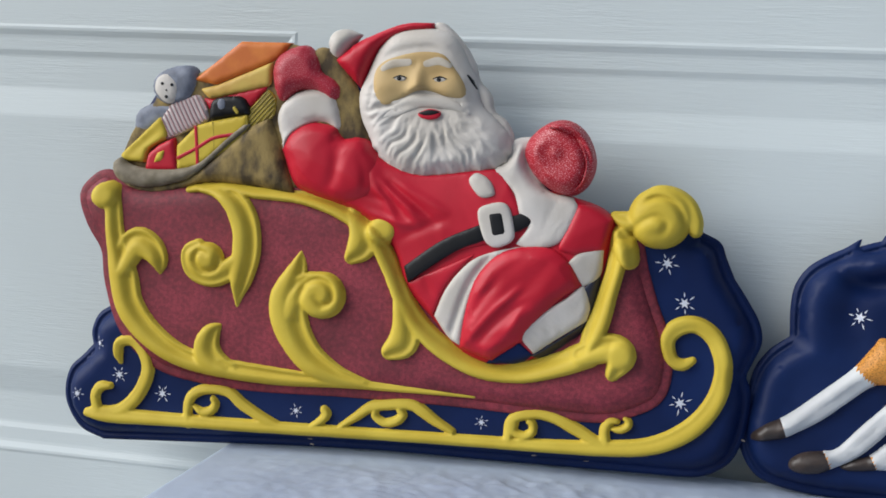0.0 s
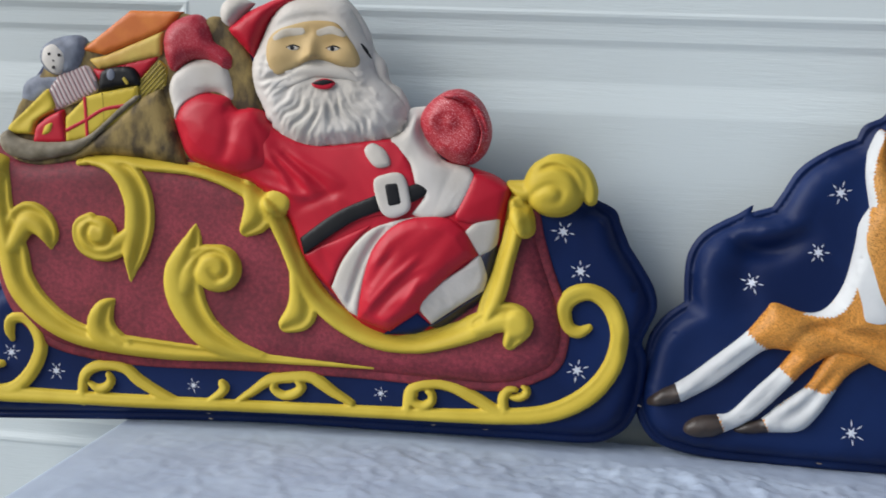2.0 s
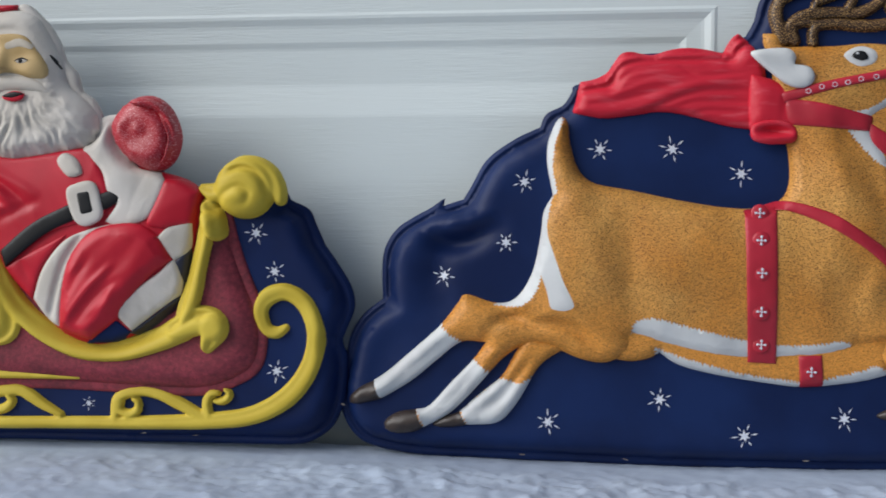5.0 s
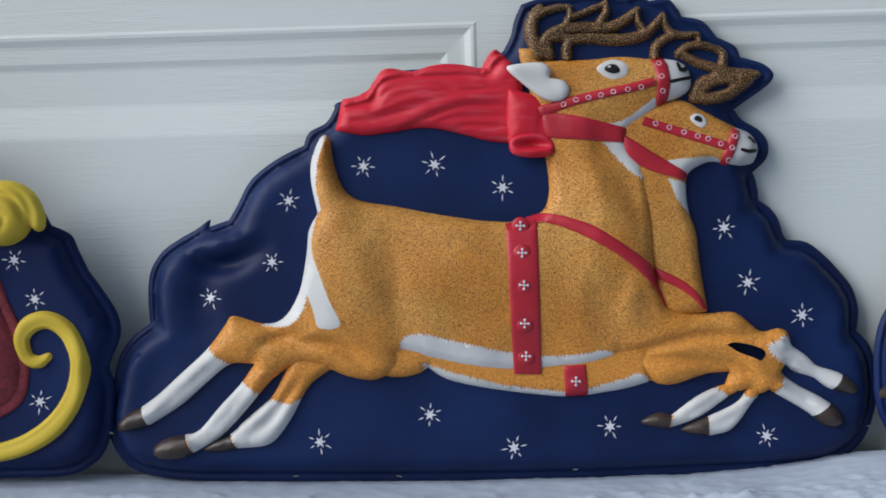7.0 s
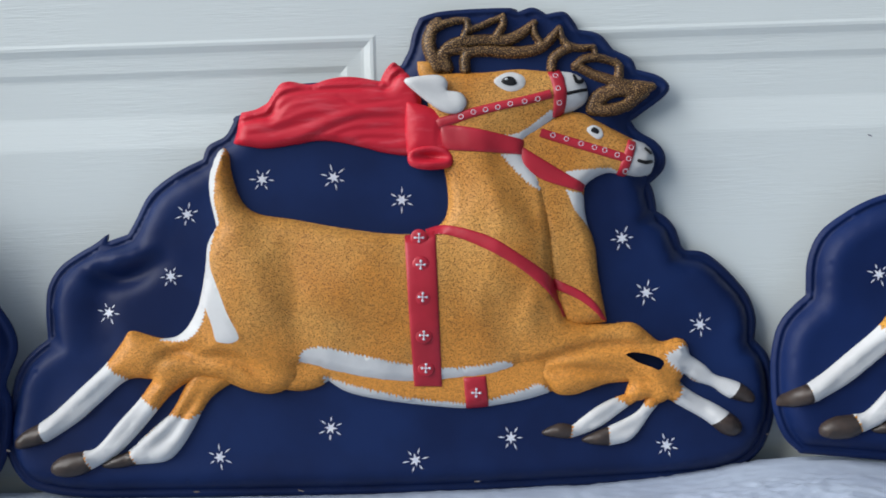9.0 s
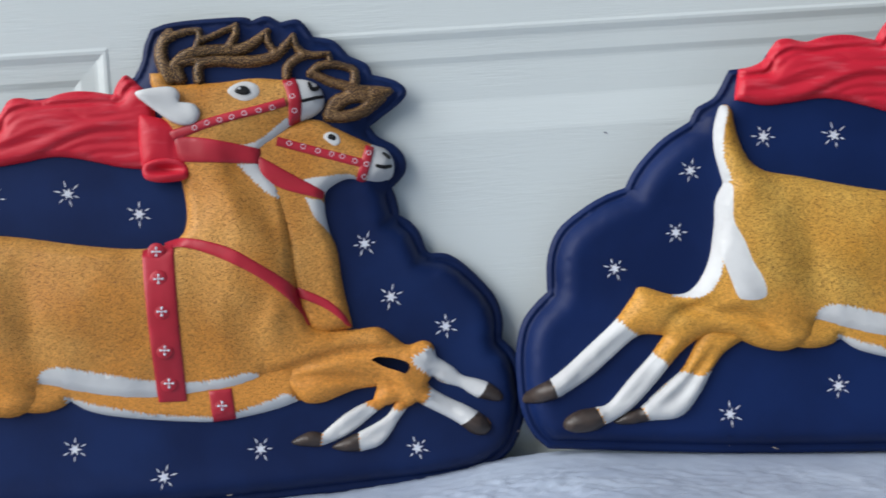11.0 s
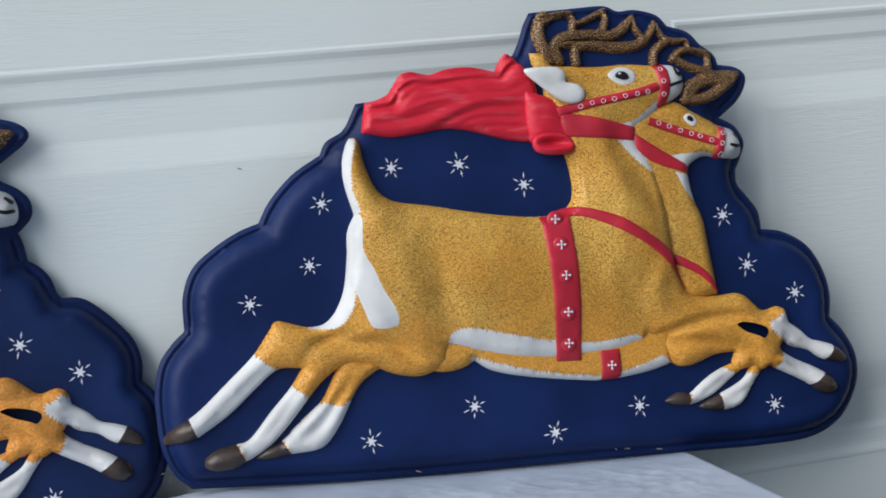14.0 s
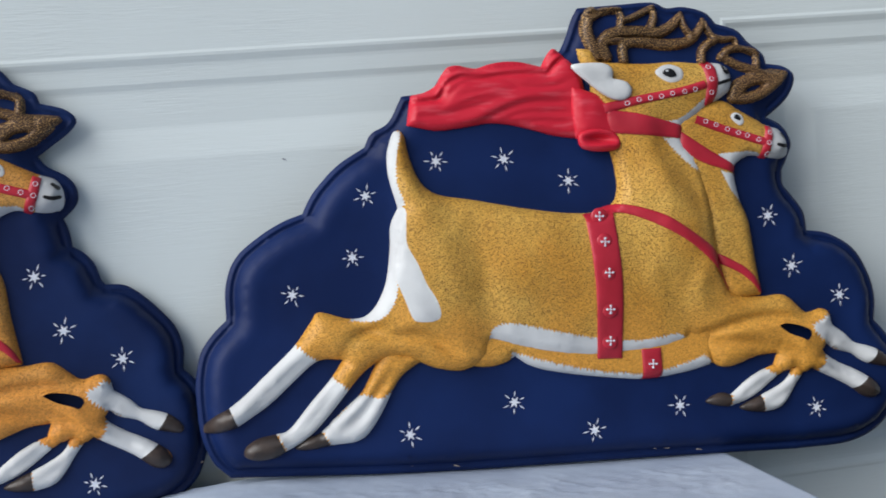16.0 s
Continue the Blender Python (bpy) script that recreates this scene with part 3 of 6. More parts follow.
CUFF_TWO = [(564, 230, 0), (576, 241), (600, 249, 0), (597, 219), (581, 207, 0)]
BOOT_BLUE = [(483, 121, 0), (517, 148, 0), (533, 134, 0), (521, 123, 0)]
BOOT_DARK = [(531, 133, 0), (587, 173, 0), (580, 154), (544, 126, 0)]
BOOT_FAR = [(580, 205, 0), (598, 220, 0), (594, 182, 0), (587, 178, 0)]
DEER_BACK = [(221, 340), (229, 335), (232, 314), (240, 289), (256, 275), (292, 268), (335, 259), (379, 252), (412, 251), (434, 259), (442, 276), (441, 303), (436, 325),
    (426, 364), (425, 391)]
DEER_HEAD = [(417, 407), (416, 420, 0), (432, 419, 0), (435, 408), (455, 407), (485, 407), (515, 409), (545, 406), (564, 405), (579, 397), (583, 381), (578, 372), (566,
    365, 0), (552, 359), (541, 348), (525, 338), (521, 327)]
DEER_CHEST = [(532, 309), (540, 281), (543, 240), (545, 196), (557, 164, 0), (571, 159), (595, 157), (614, 158), (625, 155), (640, 142), (648, 138), (663, 141), (672, 136), (675, 124, 0), (690, 113), (699, 104), (714, 99), (724, 95, 0), (732, 89), (738, 80), (735, 75), (726, 76), (712, 80, 0), (704, 85), (695, 92), (677, 98), (669, 105, 0)]
DEER_FORE = [(664, 99, 0), (669, 93), (684, 83), (699, 75), (713, 66, 0), (721, 59), (724, 50), (717, 43), (705, 45), (693, 55, 0), (688, 59), (677, 66), (665, 73), (652, 81, 0), (643, 77), (632, 83, 0), (623, 80), (610, 85), (614, 99, 0), (594, 98), (577, 93), (561, 88), (548, 88), (539, 92), (522, 108), (507, 116, 0)]
DEER_BELLY = [(487, 109), (459, 105), (432, 103), (402, 102), (371, 106), (338, 112), (314, 119), (295, 125, 0), (294, 113), (285, 105), (266, 98), (241, 102), (214, 113), (189, 114), (170, 103), (157, 90)]
DEER_HIND = [(135, 65), (112, 43), (88, 30), (78, 25), (60, 23), (48, 28), (49, 37), (62, 45), (79, 48), (93, 52), (115, 76), (136, 98), (149, 116, 0), (125, 116), (100,
    97), (76, 77), (45, 58), (36, 55), (22, 52), (10, 52), (11, 59), (24, 70), (36, 76), (52, 87), (75, 107), (103, 132), (121, 155), (130, 164)]
DEER_RUMP = [(159, 156), (179, 161), (195, 186), (203, 222), (206, 246), (215, 263, 0), (209, 296), (211, 320)]
Z_TAIL = [(217, 342, 0), (205, 315, 0), (207, 288, 0), (215, 262, 0), (220, 265, 0), (215, 290), (218, 315), (225, 338, 0)]
Z_RUMP = [(215, 263, 0), (202, 244, 0), (198, 212, 0), (195, 190, 0), (186, 168, 0), (157, 154, 0), (177, 153), (185, 154), (195, 161), (202, 173), (205, 185, 0), (204, 201, 0)]
Z_PATCH = [(215, 263, 0), (211, 250), (211, 226), (215, 212), (221, 195), (227, 178), (235, 162), (237, 154), (229, 150), (218, 151), (214, 154), (211, 167), (207, 179), (205, 185, 0), (197, 187, 0), (196, 218, 0), (200, 245, 0)]
# rump patch of the paler deer, its outline drawn to fit the camera's view
Z_PATCH_BROAD = [(212, 264, 0), (220, 261), (218, 244), (217, 226), (225, 207), (232, 187), (241, 170), (244, 155), (237, 150), (223, 150), (217, 154), (211, 171), (205, 189), (202, 200, 0), (193, 200, 0), (192, 218, 0), (200, 245, 0)]
Z_BELLY = [(293, 122, 0), (293, 131), (295, 138), (303, 143), (314, 144), (333, 140), (361, 133), (402, 124), (432, 120), (460, 120), (493, 124), (501, 120, 0), (498, 110, 0), (459, 102, 0), (401, 99, 0), (338, 107, 0), (303, 115, 0)]
Z_LEG_A = [(102, 138, 0), (113, 126, 0), (127, 115, 0), (46, 44, 0), (34, 78, 0)]
Z_HOOF_A = [(36, 78, 0), (47, 49, 0), (-2, 42, 0), (-1, 70, 0)]
Z_LEG_B = [(134, 103, 0), (160, 82, 0), (130, 40, 0), (96, 15, 0), (78, 51, 0)]
Z_HOOF_B = [(78, 52, 0), (89, 27, 0), (80, 13, 0), (39, 16, 0), (37, 44, 0)]
Z_MUZZLE = [(549, 409, 0), (552, 357, 0), (590, 351, 0), (594, 411, 0)]
Z_JAW = [(491, 343, 0), (516, 347), (546, 368, 0), (553, 357, 0), (525, 336, 0), (513, 331, 0)]
Z_CHEST = [(493, 326, 0), (521, 326, 0), (536, 287, 0), (523, 293, 0), (509, 307, 0)]
Z_LEG_C = [(667, 134, 0), (660, 129), (650, 124), (658, 114), (671, 103, 0), (713, 77, 0), (729, 97, 0), (679, 126, 0)]
Z_HOOF_C = [(725, 97, 0), (712, 79, 0), (744, 67, 0), (744, 93, 0)]
Z_LEG_D = [(667, 99, 0), (664, 87), (657, 75, 0), (692, 52, 0), (715, 68, 0)]
Z_HOOF_D = [(715, 69, 0), (691, 53, 0), (702, 35, 0), (730, 40, 0)]
DEER_HOLE = [(610, 127), (616, 129), (630, 127), (644, 122), (647, 117), (642, 111), (635, 114), (622, 119), (614, 124)]
EAR = [(403, 398), (412, 402), (437, 403), (445, 396), (444, 388, 0), (458, 385), (463, 376), (459, 368), (449, 365), (436, 369), (417, 384)]
EYE_WHITE = [(490, 395), (498, 403), (509, 405), (520, 399), (519, 389), (504, 385)]
EYE_DARK = [(497, 395), (502, 400), (509, 399), (512, 393), (505, 391)]
EYE_REAR = [(579, 346), (585, 351), (593, 348), (595, 340), (589, 337)]
EYE_REAR_DARK = [(583, 345), (586, 349), (591, 346), (590, 342)]
MOUTH_LINE = [(562, 382, 1.6), (571, 384, 1.6), (581, 386, 1.6)]
NOSTRIL = [(569, 400, 1.6), (571, 394, 2.2), (576, 394, 2.2), (578, 397, 1.6)]
MOUTH_REAR = [(629, 315, 1.6), (636, 313, 1.9), (643, 314, 1.6)]
NOSTRIL_REAR = [(637, 327, 1.6), (642, 323, 2.2)]
REAR_HEAD = [(508, 348, 0), (547, 363), (574, 365), (588, 358), (604, 349), (624, 339), (641, 332), (647, 317), (644, 303), (632, 300), (614, 302), (598, 304), (580,
    295), (576, 283), (578, 258), (585, 236), (588, 203), (595, 158, 0), (553, 157), (538, 207), (531, 262), (510, 307)]
Z_REAR_MUZZLE = [(626, 339, 0), (618, 297, 0), (655, 292, 0), (656, 336, 0)]
Z_REAR_THROAT = [(553, 306, 0), (573, 308), (600, 309), (615, 303, 0), (600, 298, 0), (578, 290, 0), (573, 289, 0)]
Z_REAR_CHEST = [(557, 289, 0), (574, 285, 0), (578, 278, 0), (580, 250, 0), (565, 268, 0)]
REAR_BELLY = [(262, 132, 0), (285, 146), (409, 142, 0), (541, 130, 0), (540, 92, 0), (510, 84), (463, 78), (430, 80), (375, 88), (339, 97), (320, 109, 0), (313, 104), (298, 100), (280, 101), (270, 106, 0)]
Z_REAR_BELLY = [(315, 115, 0), (342, 106), (386, 94), (430, 87), (463, 85), (507, 95), (525, 101), (540, 90, 0), (485, 68, 0), (320, 92, 0)]
REAR_HIND = [(189, 126, 0), (177, 103), (165, 83), (143, 65), (123, 47), (109, 42), (96, 33), (106, 30), (120, 31), (134, 33), (158, 35), (171, 43), (185, 62), (195, 80), (208, 98), (239, 117, 0)]
Z_REAR_HIND = [(161, 80, 0), (171, 81), (182, 77), (200, 85, 0), (192, 27, 0), (134, 29, 0), (122, 49, 0)]
Z_REAR_HOOF = [(123, 49, 0), (133, 30, 0), (86, 25, 0), (90, 45, 0)]
REAR_FORE_A = [(627, 92, 0), (601, 85), (580, 75), (558, 59, 0), (544, 61), (526, 52), (538, 47), (553, 45, 0), (574, 51), (590, 59), (610, 73), (625, 82, 0)]
Z_FORE_A = [(596, 90, 0), (605, 82), (618, 74, 0), (612, 63, 0), (553, 41, 0), (558, 62, 0)]
Z_HOOF_E = [(558, 63, 0), (553, 41, 0), (518, 42, 0), (520, 65, 0)]
REAR_FORE_B = [(633, 90, 0), (625, 74), (612, 65), (591, 56, 0), (580, 52), (565, 44), (576, 39), (593, 37, 0), (612, 41), (624, 52), (634, 66), (647, 81, 0)]
Z_FORE_B = [(623, 81, 0), (633, 75), (647, 77, 0), (629, 31, 0), (593, 32, 0), (591, 59, 0)]
Z_HOOF_F = [(592, 59, 0), (593, 32, 0), (558, 35, 0), (562, 53, 0)]
GIRTH = [(399, 249, 0), (429, 253, 0), (430, 183, 0), (431, 101, 0), (404, 102, 0), (401, 178, 0)]
GIRTH_REAR = [(452, 109, 0), (474, 110, 0), (476, 79, 0), (454, 78, 0)]
CHEEK_STRAP = [(434, 356, 5.5), (448, 360, 4.9), (470, 366, 4.6), (492, 371, 4.4), (519, 376, 4.4), (545, 382, 4.4)]
NOSE_BAND = [(549, 406, 6.5), (553, 392, 6.5), (554, 379, 6.5), (552, 359, 5.4)]
NECK_BAND = [(437, 356, 0), (469, 351), (515, 339), (531, 332, 0), (531, 320, 0), (515, 324), (469, 328), (436, 331, 0)]
NECK_BAND_REAR = [(513, 334, 0), (545, 313), (577, 293, 0), (574, 286, 0), (535, 299), (515, 315, 0)]
CHEEK_REAR = [(534, 345, 4.4), (573, 332, 4.4), (616, 318, 4.4)]
NOSE_REAR = [(624, 335, 4.4), (618, 317, 4.9), (612, 301, 4.4)]
SCARF = [(233, 344, 0), (241, 375, 0), (256, 378), (267, 384), (274, 394), (281, 402), (291, 404), (302, 402), (312, 401), (326, 405), (342, 407), (359, 406), (375, 403), (379, 402, 0), (385, 413), (393, 420), (402, 413), (409, 405, 0), (419, 383), (418, 330, 0), (406, 327), (383, 330), (365, 335), (338, 342), (316, 344), (294, 341), (266, 338), (250, 340)]
DEER_STARS = [(261, 308), (331, 308), (397, 284), (187, 276), (169, 216), (107, 182), (212, 38), (321, 63), (403, 29), (497, 48), (649, 36), (686, 153), (634, 186), (612,
    240)]
GIRTH_MARKS = [(413, 246), (414, 220), (415, 189), (415, 152), (416, 120)]
CHEEK_MARKS = [(457, 362), (469, 366), (481, 368), (493, 370), (505, 373), (519, 375), (532, 377)]
NOSE_MARKS = [(550, 400), (552, 387), (553, 373)]
REAR_MARKS = [(546, 342), (559, 338), (573, 333), (586, 329), (596, 326), (608, 321), (622, 328), (619, 317), (616, 305)]
CLOUD_LEFT_A = [(92, -1, 0), (67, 1), (39, 6), (19, 14), (6, 30), (-1, 50), (-1, 75), (5, 100), (11, 123), (24, 142), (43, 157, 0), (42, 186), (45, 209), (57, 228), (76,
    241), (91, 249), (105, 259, 0), (103, 251, 0), (125, 258, 0), (134, 273), (145, 293), (158, 306), (180, 320), (202, 330, 0), (208, 343), (225, 352), (234, 366)]
CLOUD_TOP_A = [(236, 371), (265, 377, 0), (275, 393), (292, 400), (327, 402), (372, 402), (384, 401, 0), (390, 411), (401, 417, 0), (409, 432), (413, 448), (420, 463, 0), (438, 468), (468, 470), (510, 470), (517, 466, 0), (532, 470), (545, 463, 0),
    (562, 465), (571, 456), (576, 447, 0), (596, 442), (610, 426, 0), (627, 417), (632, 406, 0), (654, 399), (664, 389), (658, 379), (638, 365), (625, 356, 0)]
CLOUD_RIGHT_A = [(633, 345), (649, 335), (658, 323), (657, 308), (643, 294, 0), (646, 286), (648, 276), (649, 266, 0), (660, 258), (668, 247), (673, 231), (677, 226, 0),
    (696, 223), (714, 209), (730, 191), (740, 176), (745, 156), (743, 135, 0), (755, 121), (760, 103), (762, 83), (760, 61), (754, 41), (744, 24), (725, 10), (697, 3),
    (652, -1, 0), (484, -5), (316, -5)]
LEG_FOLD_A = [(467, 147), (493, 177), (522, 206)]
LEG_FOLD_B = [(473, 138), (499, 168), (526, 190)]
LEG_FOLD_C = [(485, 133), (508, 155), (523, 183)]
LEG_FOLD_D = [(464, 159), (478, 187), (497, 210)]
LEG_FOLD_E = [(469, 143), (496, 173), (523, 198)]
FUR_FOLD = [(488, 236), (466, 205), (450, 161), (446, 143)]
FIGURE = [(251, 334, 0), (261, 351), (283, 363), (312, 360), (320, 350), (342, 351), (367, 328), (416, 321), (469, 326), (493, 328), (510, 348, 0), (517, 323), (534,
    305), (566, 297), (592, 289), (610, 277, 0), (606, 248), (598, 213), (587, 169), (565, 150), (532, 128), (491, 119), (456, 131), (426, 161), (395, 194), (378, 234),
    (346, 265), (320, 276), (286, 286), (266, 297)]
TOY_BED = [(67, 303), (73, 335), (85, 357), (104, 382), (104, 403), (126, 413), (153, 411), (203, 442), (254, 445), (292, 435), (317, 427), (338, 386), (343, 338), (279,
    292), (190, 294), (124, 297)]
LEG_LINE_A = [(120, 124), (83, 95), (50, 65)]
LEG_LINE_B = [(149, 101), (118, 63), (91, 38)]
LEG_LINE_C = [(197, 102), (180, 82), (162, 60), (143, 47)]
LEG_LINE_D = [(660, 124), (684, 108), (703, 94), (717, 89)]
LEG_LINE_E = [(667, 84), (686, 74), (703, 63)]
LEG_LINE_F = [(613, 82), (585, 65), (560, 51)]
LEG_LINE_G = [(637, 76), (623, 60), (597, 47)]
HAUNCH = [(299, 225), (290, 181), (297, 148), (295, 131)]
FLANK = [(272, 247), (285, 214), (282, 181)]
HOCK = [(162, 143), (195, 138), (233, 134), (260, 116)]
HOCK_B = [(153, 130), (173, 143), (201, 148)]
SHOULDER = [(510, 230), (514, 197), (503, 165)]
FORE_CREASE = [(495, 111), (537, 125), (575, 134), (611, 136), (638, 129)]
FORE_CREASE_B = [(526, 115), (564, 114), (598, 108), (624, 101), (643, 91)]
NECK_CREASE = [(496, 318), (522, 273), (534, 229), (541, 180)]
DENT_A = [(81, 229), (107, 215), (132, 217), (158, 233)]
DENT_B = [(106, 213), (98, 185), (100, 158)]
DENT_C = [(127, 256), (131, 248), (146, 252)]
BAND_EDGE = [(175, 359, 0.6), (177, 344, 0.6), (178, 325, 0.6)]
BADGE = [(185, 378), (200, 374), (203, 370)]
HEAD_RIM = [(409, 466, 0), (416, 471), (427, 467), (445, 449), (457, 430), (463, 412), (475, 398), (480, 381), (493, 371), (502, 351), (498, 331, 0), (481, 333, 0), (467,
    378, 0), (440, 435, 0)]
HEAD_GAP_SHADE = [(452, 416, 0.9), (456, 411, 1.5), (461, 403, 0.7)]
MITT_CREASE = [(555, 365), (572, 353), (581, 337), (583, 316)]
MITT_FOLD = [(518, 344), (529, 355), (548, 359), (560, 356)]
BALL_GROOVE = [(283, 176), (290, 192), (304, 198), (317, 191), (319, 177), (309, 171), (302, 178)]
CURL_GROOVE = [(192, 222), (188, 203), (174, 199), (164, 209), (168, 220), (177, 218)]
LEAF_FOOT = [(193, 141, 2.8), (183, 131, 10.7), (179, 116, 15.3), (186, 103, 15.3), (206, 93, 9.9)]
DROP_FOOT = [(340, 269, 12.3), (348, 251, 14.5), (348, 236, 15.9), (337, 223, 7.8)]
DROP_LOW = [(393, 180, 9.3), (398, 156, 13.6), (397, 138, 16.5), (383, 127, 9.3)]
RAIL_CURL = [(584, 138, 12.5), (609, 147, 15.3), (623, 140, 15.2), (615, 121, 7.3)]
CAP_ARM = [(608, 280, 5.0), (619, 276, 9.5), (632, 275, 12.2), (644, 277, 16.6)]
CAP_FOOT = [(616, 260, 10.1), (621, 248, 13.4), (625, 238, 11.2)]
BALL_CURL = [(174, 211, 19.0), (177, 211, 19.0)]
BALL_BIG = [(305, 181, 25.0), (308, 181, 25.0)]
BALL_TOP = [(369, 254, 16.4), (371, 254, 16.4)]
BALL_RAIL = [(621, 141, 14.6), (623, 140, 14.6)]
BALL_LEFT = [(53, 274, 14.8), (56, 274, 14.8)]
NECK_FOLD = [(476, 310), (489, 285), (502, 260)]
NECK_FOLD_B = [(490, 307), (503, 279), (519, 252)]
SHOULDER_RIDGE = [(528, 194), (517, 170), (517, 153)]
SHOULDER_RIDGE_B = [(465, 190), (471, 166), (477, 143)]
NECK_FOLD_C = [(452, 313), (456, 286), (448, 262)]
LEAF_BRIDGE = [(267, 161, 13.9), (275, 181, 13.9), (291, 193, 11.9), (307, 196, 8.7)]
MITT_RIM = [(540, 368, 2.3), (557, 366, 4.5), (573, 355, 5.1), (582, 334, 4.5), (579, 315, 3.4), (570, 304, 1.7)]
ANTLER_A = [(435, 412, 7), (431, 424, 7.2), (428, 435, 7), (429, 445, 6.5), (434, 455, 6), (438, 459, 4.5)]
ANTLER_B = [(432, 449, 4.5), (444, 456, 4.6), (456, 459, 4.4), (466, 459, 4)]
ANTLER_C = [(445, 412, 7), (442, 424, 7), (450, 433, 6.8), (463, 437, 6.5), (483, 438, 6.3), (502, 437, 6.3), (516, 442, 5.8), (526, 449, 5), (533, 455, 3.5)]
ANTLER_D = [(466, 459, 3.8), (466, 450, 4), (462, 440, 4)]
ANTLER_E = [(464, 447, 3.6), (479, 452, 3.8), (490, 457, 3.8), (502, 462, 3.4)]
ANTLER_F = [(502, 462, 3.6), (501, 452, 4.4), (495, 442, 5)]
ANTLER_G = [(463, 409, 5.6), (463, 421, 5.6), (469, 427, 6), (485, 428, 6.2), (504, 426, 6.4), (523, 426, 6), (539, 430, 5.4), (551, 441, 4.6), (557, 449, 3)]
ANTLER_H = [(446, 427, 4.5), (456, 429, 4.5), (465, 429, 4.5)]
ANTLER_I = [(531, 453, 3.6), (532, 443, 4), (538, 433, 4)]
ANTLER_J = [(557, 448, 3), (559, 438, 4), (565, 431, 4.4), (576, 428, 4.2), (590, 429, 3)]
ANTLER_K = [(548, 407, 5), (549, 417, 5.2), (556, 424, 5), (566, 428, 4.4)]
ANTLER_L = [(590, 429, 3.2), (591, 420, 3.4)]
ANTLER_M = [(571, 410, 4.6), (580, 417, 4.6), (594, 418, 4.6), (607, 415, 4.6), (614, 411, 4.8), (614, 399, 5)]
ANTLER_N = [(577, 408, 4.8), (590, 401, 5), (604, 396, 5.4), (620, 390, 6.5), (635, 389, 6.5), (647, 389, 4.5)]
ANTLER_O = [(586, 369, 6), (593, 378, 8.5), (604, 384, 7), (618, 385, 6.5), (630, 385, 7.5), (645, 388, 4.5)]
ANTLER_P = [(586, 367, 6), (601, 366, 6.2), (616, 369, 6.2), (627, 375, 6.5), (639, 383, 5.5)]
SCARF_FOLD_A = [(294, 341), (308, 346), (322, 352), (344, 361), (366, 365), (402, 364)]
SCARF_FOLD_B = [(283, 342), (314, 355), (341, 366), (363, 372), (402, 372)]
SCARF_FOLD_C = [(270, 365), (283, 377), (295, 385), (323, 388), (350, 384)]
SCARF_FOLD_D = [(262, 370), (274, 381), (284, 393), (295, 398)]
SCARF_FOLD_E = [(333, 349), (360, 354), (404, 353)]
SCARF_FOLD_F = [(242, 352), (272, 354), (294, 359), (319, 364)]
SCARF_FOLD_G = [(339, 387), (351, 380), (366, 379), (402, 382)]
SCARF_FOLD_H = [(251, 371), (264, 369), (276, 376)]
SCARF_FOLD_I = [(344, 342), (371, 345), (404, 342)]
SCARF_FOLD_J = [(250, 362), (278, 363), (306, 372), (333, 374)]
SCARF_FOLD_K = [(382, 393), (390, 403), (401, 411)]
KNOT = [(404, 380, 0), (414, 378), (435, 371), (449, 365, 0), (450, 349), (449, 333), (447, 324, 0), (404, 326, 0), (402, 345), (403, 372)]
KNOT_LOOP = [(404, 325), (408, 332), (423, 336), (439, 333), (447, 327), (448, 318), (442, 313), (422, 312), (407, 316)]
KNOT_FOLD = [(436, 368), (438, 352), (437, 332)]
BREAST_STRAP = [(419, 255, 0), (435, 258), (457, 254), (484, 244), (510, 227), (537, 207), (552, 188), (556, 165, 0), (551, 165, 0), (545, 178), (532, 194), (510, 213), (483, 230), (456, 243), (435, 249), (421, 248, 0)]
BREAST_STRAP_REAR = [(543, 203, 0), (559, 195), (573, 187), (586, 174), (594, 160, 0), (589, 161, 0), (582, 169), (567, 181), (543, 193, 0)]
TORSO_FOLD_A = [(353, 316), (364, 296), (378, 276), (388, 259)]
TORSO_FOLD_B = [(358, 315), (376, 296), (397, 278), (410, 261)]
TORSO_FOLD_C = [(365, 309), (386, 295), (411, 277), (428, 263)]
TORSO_FOLD_D = [(347, 289), (364, 286), (378, 280), (392, 265)]
TORSO_FOLD_E = [(376, 307), (401, 294), (423, 283), (444, 270)]
TORSO_FOLD_F = [(351, 273), (378, 264), (406, 259)]
TORSO_FOLD_G = [(388, 244), (402, 253), (422, 262), (444, 270)]
TORSO_FOLD_H = [(360, 303), (379, 286), (396, 268)]
ARM_RIDGE_A = [(287, 356), (291, 334), (298, 313), (307, 296)]
ARM_RIDGE_B = [(331, 333), (337, 315), (328, 291)]
ARM_FOLD_A = [(257, 320), (267, 305), (279, 293), (290, 288)]
ARM_FOLD_B = [(260, 331), (273, 311), (288, 296)]
ARM_FOLD_C = [(345, 324), (351, 304), (347, 286)]
ARM_FOLD_D = [(314, 346), (318, 323), (314, 302), (305, 287)]
CAP_HEAD = [(652, 280, 31), (654, 280, 31)]
CAP_RIM = [(637, 302, 4), (650, 307, 6), (667, 304, 7.5), (681, 294, 8), (688, 279, 8), (689, 269, 7)]
CAP_GROOVE = [(635, 295), (650, 301), (664, 298), (674, 288), (680, 272)]
CAP_SPIRAL = [(624, 253), (628, 267), (638, 277), (651, 282), (661, 276), (657, 266), (648, 265)]

